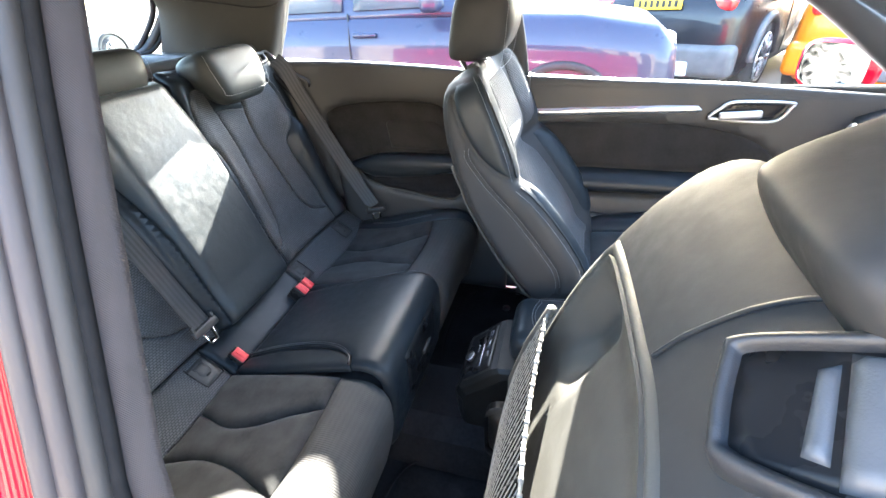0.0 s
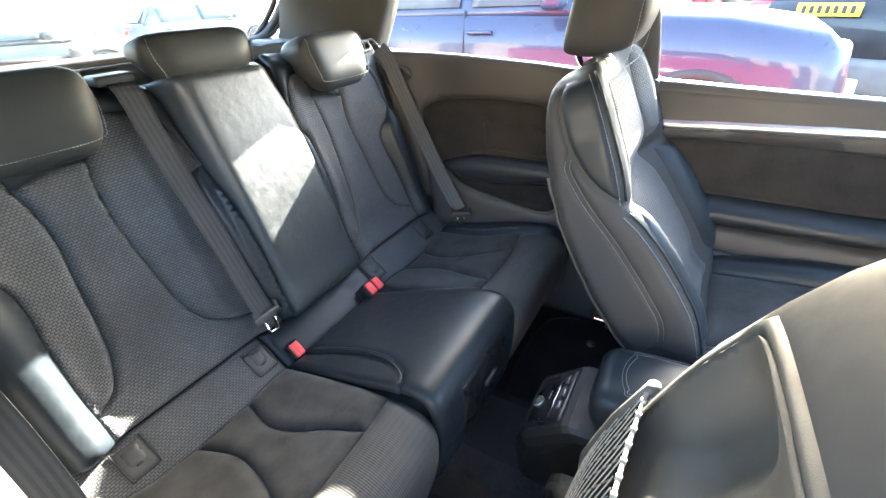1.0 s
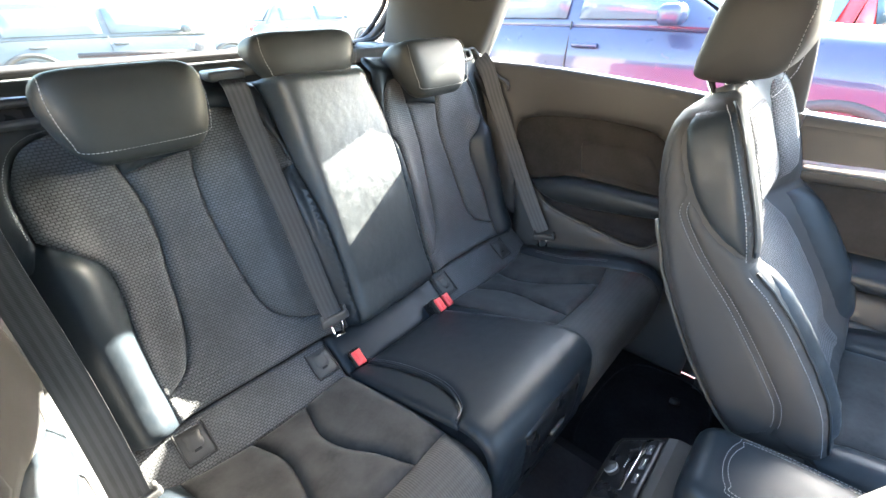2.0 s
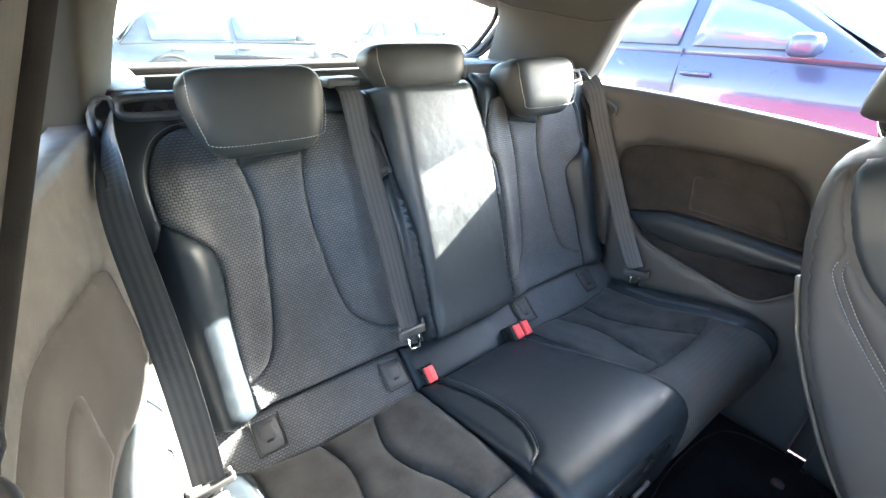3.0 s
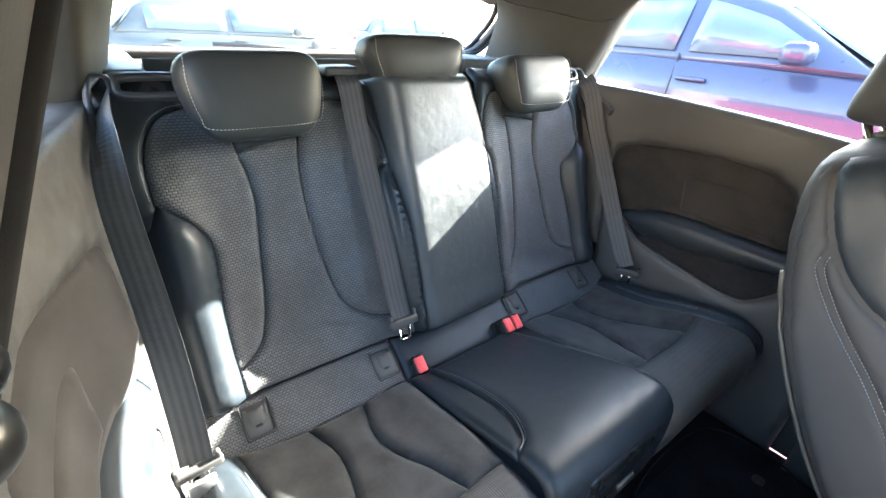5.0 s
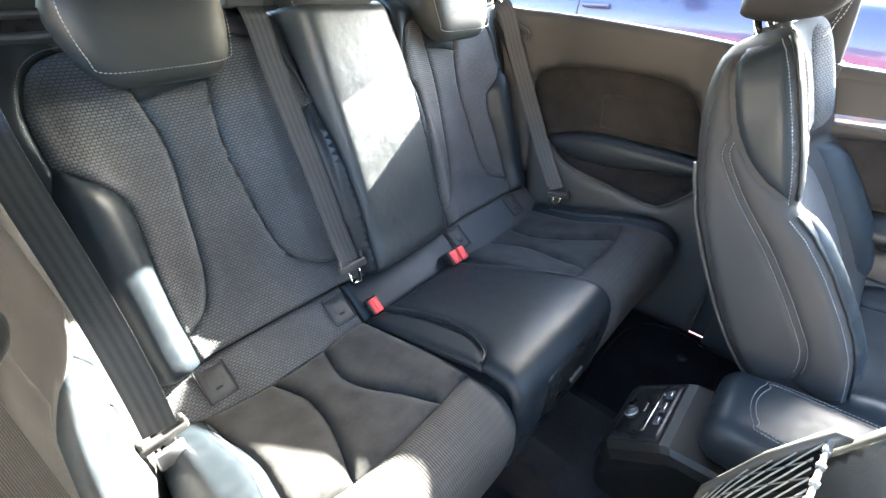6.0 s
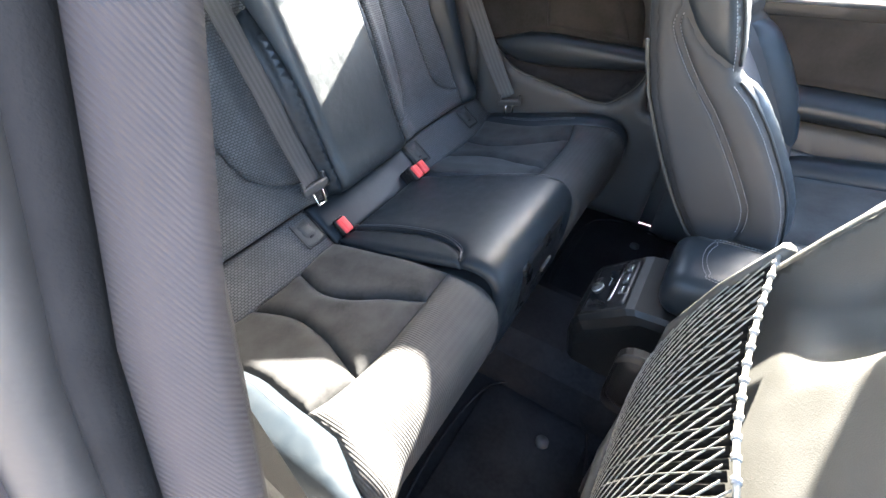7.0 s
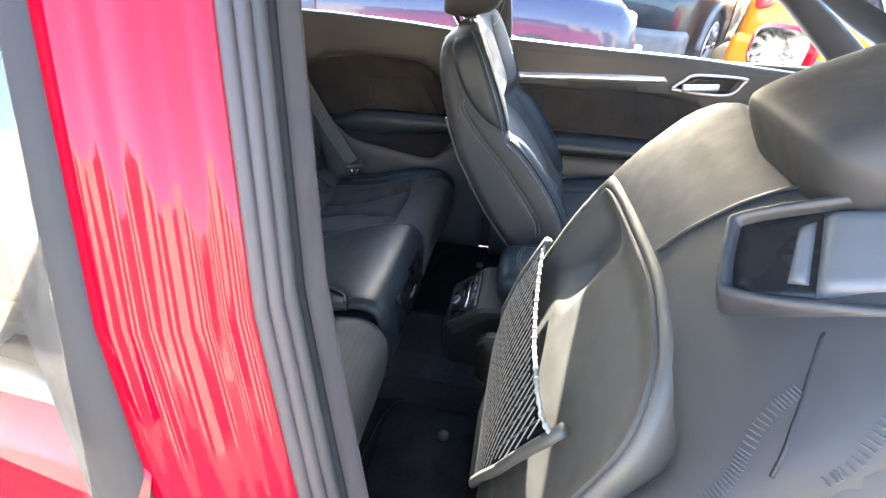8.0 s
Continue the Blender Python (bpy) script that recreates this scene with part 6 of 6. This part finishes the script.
            part("rim_edge", tube([(x + math.cos(a) * wheel * 0.68, s * (hw + 0.018), wheel + math.sin(a) * wheel * 0.68) for a in (2 * math.pi * k / 32 for k in range(32))], 0.014, 6, 1.0, True), ALLOY, tyre)
            part("wheel_arch", tube([(x + math.cos(a) * wheel * 1.17, s * (hw * 0.995), wheel + math.sin(a) * wheel * 1.17) for a in (math.pi * k / 20 for k in range(21))], 0.045 if suv else 0.03, 8), BUMPER if suv else TYRE, th)
        part("tail_lamp", block((0.22, 0.30, 0.16), 0.05, 3, at=(-L / 2 + 0.13, s * hw * 0.70, belt - 0.12), turn=(0, 0, s * 22)), TAIL, th, "red tail lamp")
        part("head_lamp", block((0.30, 0.30, 0.12), 0.05, 3, at=(L / 2 - 0.22, s * hw * 0.68, hood - 0.16), turn=(0, 0, -s * 25)), LAMP, th, "clear headlamp")
        part("reflector", block((0.04, 0.20, 0.06), 0.01, at=(-L / 2 - 0.02, s * hw * 0.62, 0.46)), TAIL, th, "red reflector")
    rg = part("rear_window", raw([(rear - 0.012, -hw * 0.72, belt + 0.02), (rear - 0.012, hw * 0.72, belt + 0.02), (cab[1][0] - 0.02, hw * 0.62, cab[1][1] - 0.04), (cab[1][0] - 0.02, -hw * 0.62, cab[1][1] - 0.04)], [[0, 1, 2, 3]], False), DARK_GLASS, th)
    rg.modifiers.new("depth", "SOLIDIFY").thickness = 0.02
    a, b = cab[5], cab[6]
    ws = part("windscreen", raw([(b[0] - 0.02, -hw * 0.84, b[1] + 0.06), (b[0] - 0.02, hw * 0.84, b[1] + 0.06), (a[0] + 0.03, hw * 0.70, a[1] - 0.01), (a[0] + 0.03, -hw * 0.70, a[1] - 0.01)], [[0, 1, 2, 3]], False), DARK_GLASS, th)
    ws.modifiers.new("depth", "SOLIDIFY").thickness = 0.02
    part("rear_bumper", block((0.22, W * 0.96, 0.34), 0.08, 4, at=(-L / 2 + 0.05, 0, 0.42)), BUMPER if suv else paint, th)
    part("front_bumper", block((0.22, W * 0.92, 0.34), 0.08, 4, at=(L / 2 - 0.09, 0, 0.40)), paint, th)
    part("skid_plate", block((0.06, W * 0.5, 0.16), 0.03, 3, at=(-L / 2 - 0.05, 0, 0.34)), SKID if suv else BUMPER, th)
    plate = part("number_plate", block((0.02, 0.52, 0.11), 0.004, at=(-L / 2 - 0.015, 0, belt - 0.12 if suv else 0.62)), PLATE, th, "yellow number plate")
    for k in range(7):
        part("plate_bar", block((0.006, 0.035, 0.065), 0.001, at=(-L / 2 - 0.026, -0.20 + 0.066 * k, belt - 0.12 if suv else 0.62)), TYRE, plate)
    th.matrix_basis = m
    return th


paint = lambda name, c: surface(name, c, 0.35, 300, 0, 2, 0.05, 0.0, coat=0.4, spec=0.2)
parked_car("dark blue hatchback parked alongside", pose(-0.62, 3.52, 0, 0, 0, 0), paint("blue_car_paint", (0.022, 0.030, 0.058)), 4.2, 1.82, 1.58, 1.14, 1.04, 0.45, 0.35, False, -0.26)
parked_car("black four-wheel drive with a yellow plate", pose(2.70, 7.1, 0, 0, 0, 60), paint("black_car_paint", (0.012, 0.012, 0.014)), 4.4, 1.85, 1.70, 1.10, 1.02, 0.4, 0.37, True)
parked_car("orange hatchback with a yellow plate", pose(4.65, 6.35, 0, 0, 0, 60), paint("orange_car_paint", (0.70, 0.20, 0.01)), 4.0, 1.78, 1.55, 1.02, 0.95, 0.3, 0.33)
parked_car("red hatchback parked further off", pose(0.60, 8.6, 0, 0, 0, 60), paint("red_far_paint", (0.45, 0.02, 0.02)), 4.1, 1.78, 1.50, 0.98, 0.92, 0.4)
parked_car("orange hatchback parked in the row", pose(6.55, 5.2, 0, 0, 0, 60), bpy.data.materials["orange_car_paint"], 4.0, 1.78, 1.50, 0.98, 0.92, 0.4)
# silver car: the shade it stands in is put into its dark paint
parked_car("silver estate parked across behind, paint darkened for shade", pose(-8.6, 1.75, 0, 0, 0, 90), paint("silver_car_paint_shaded", (0.035, 0.042, 0.046)), 4.5, 1.8, 1.38, 0.92, 0.86, 0.3, 0.33)
parked_car("dark grey hatchback parked behind", pose(-11.5, 7.2, 0, 0, 0, 90), paint("grey_car_paint", (0.08, 0.085, 0.09)), 4.2, 1.8, 1.40, 0.94, 0.88, 0.4)


# unseen wall across the yard, added for warm bounce and reflection streaks
BOUNCE_PALE = surface("bounce_wall_pale", (0.36, 0.30, 0.235), 0.9, 40, 0.003, 0.8, 0.2, 0.2)
BOUNCE_DARK = surface("bounce_wall_dark", (0.022, 0.020, 0.018), 0.7, 60, 0.002, 1.5, 0.2, 0.2)
wall = thing("bounce_wall", "unseen wall of pale and dark bays for bounce and reflections", "wall", kind="structure")
# pale and dark bays alternate only to streak the red post's reflection
EDGES = (-10.0, -8.6, -7.1, -5.6, -4.5, -3.2, -2.0, -0.9, 0.0, 0.9, 1.7, 2.7, 3.6, 4.9, 6.0, 7.4, 8.6, 10.0)
for k, (x0, x1) in enumerate(zip(EDGES, EDGES[1:])):
    if k % 2:
        part("dark_bay", block((x1 - x0 - 0.01, 0.1, 2.6), 0.01, at=((x0 + x1) / 2, -4.85, 1.3)), BOUNCE_DARK, wall, "unseen dark bay for reflections")
    else:
        part("pale_bay", block((x1 - x0, 0.4, 2.7), 0.01, at=((x0 + x1) / 2, -4.8, 1.35)), BOUNCE_PALE, wall)
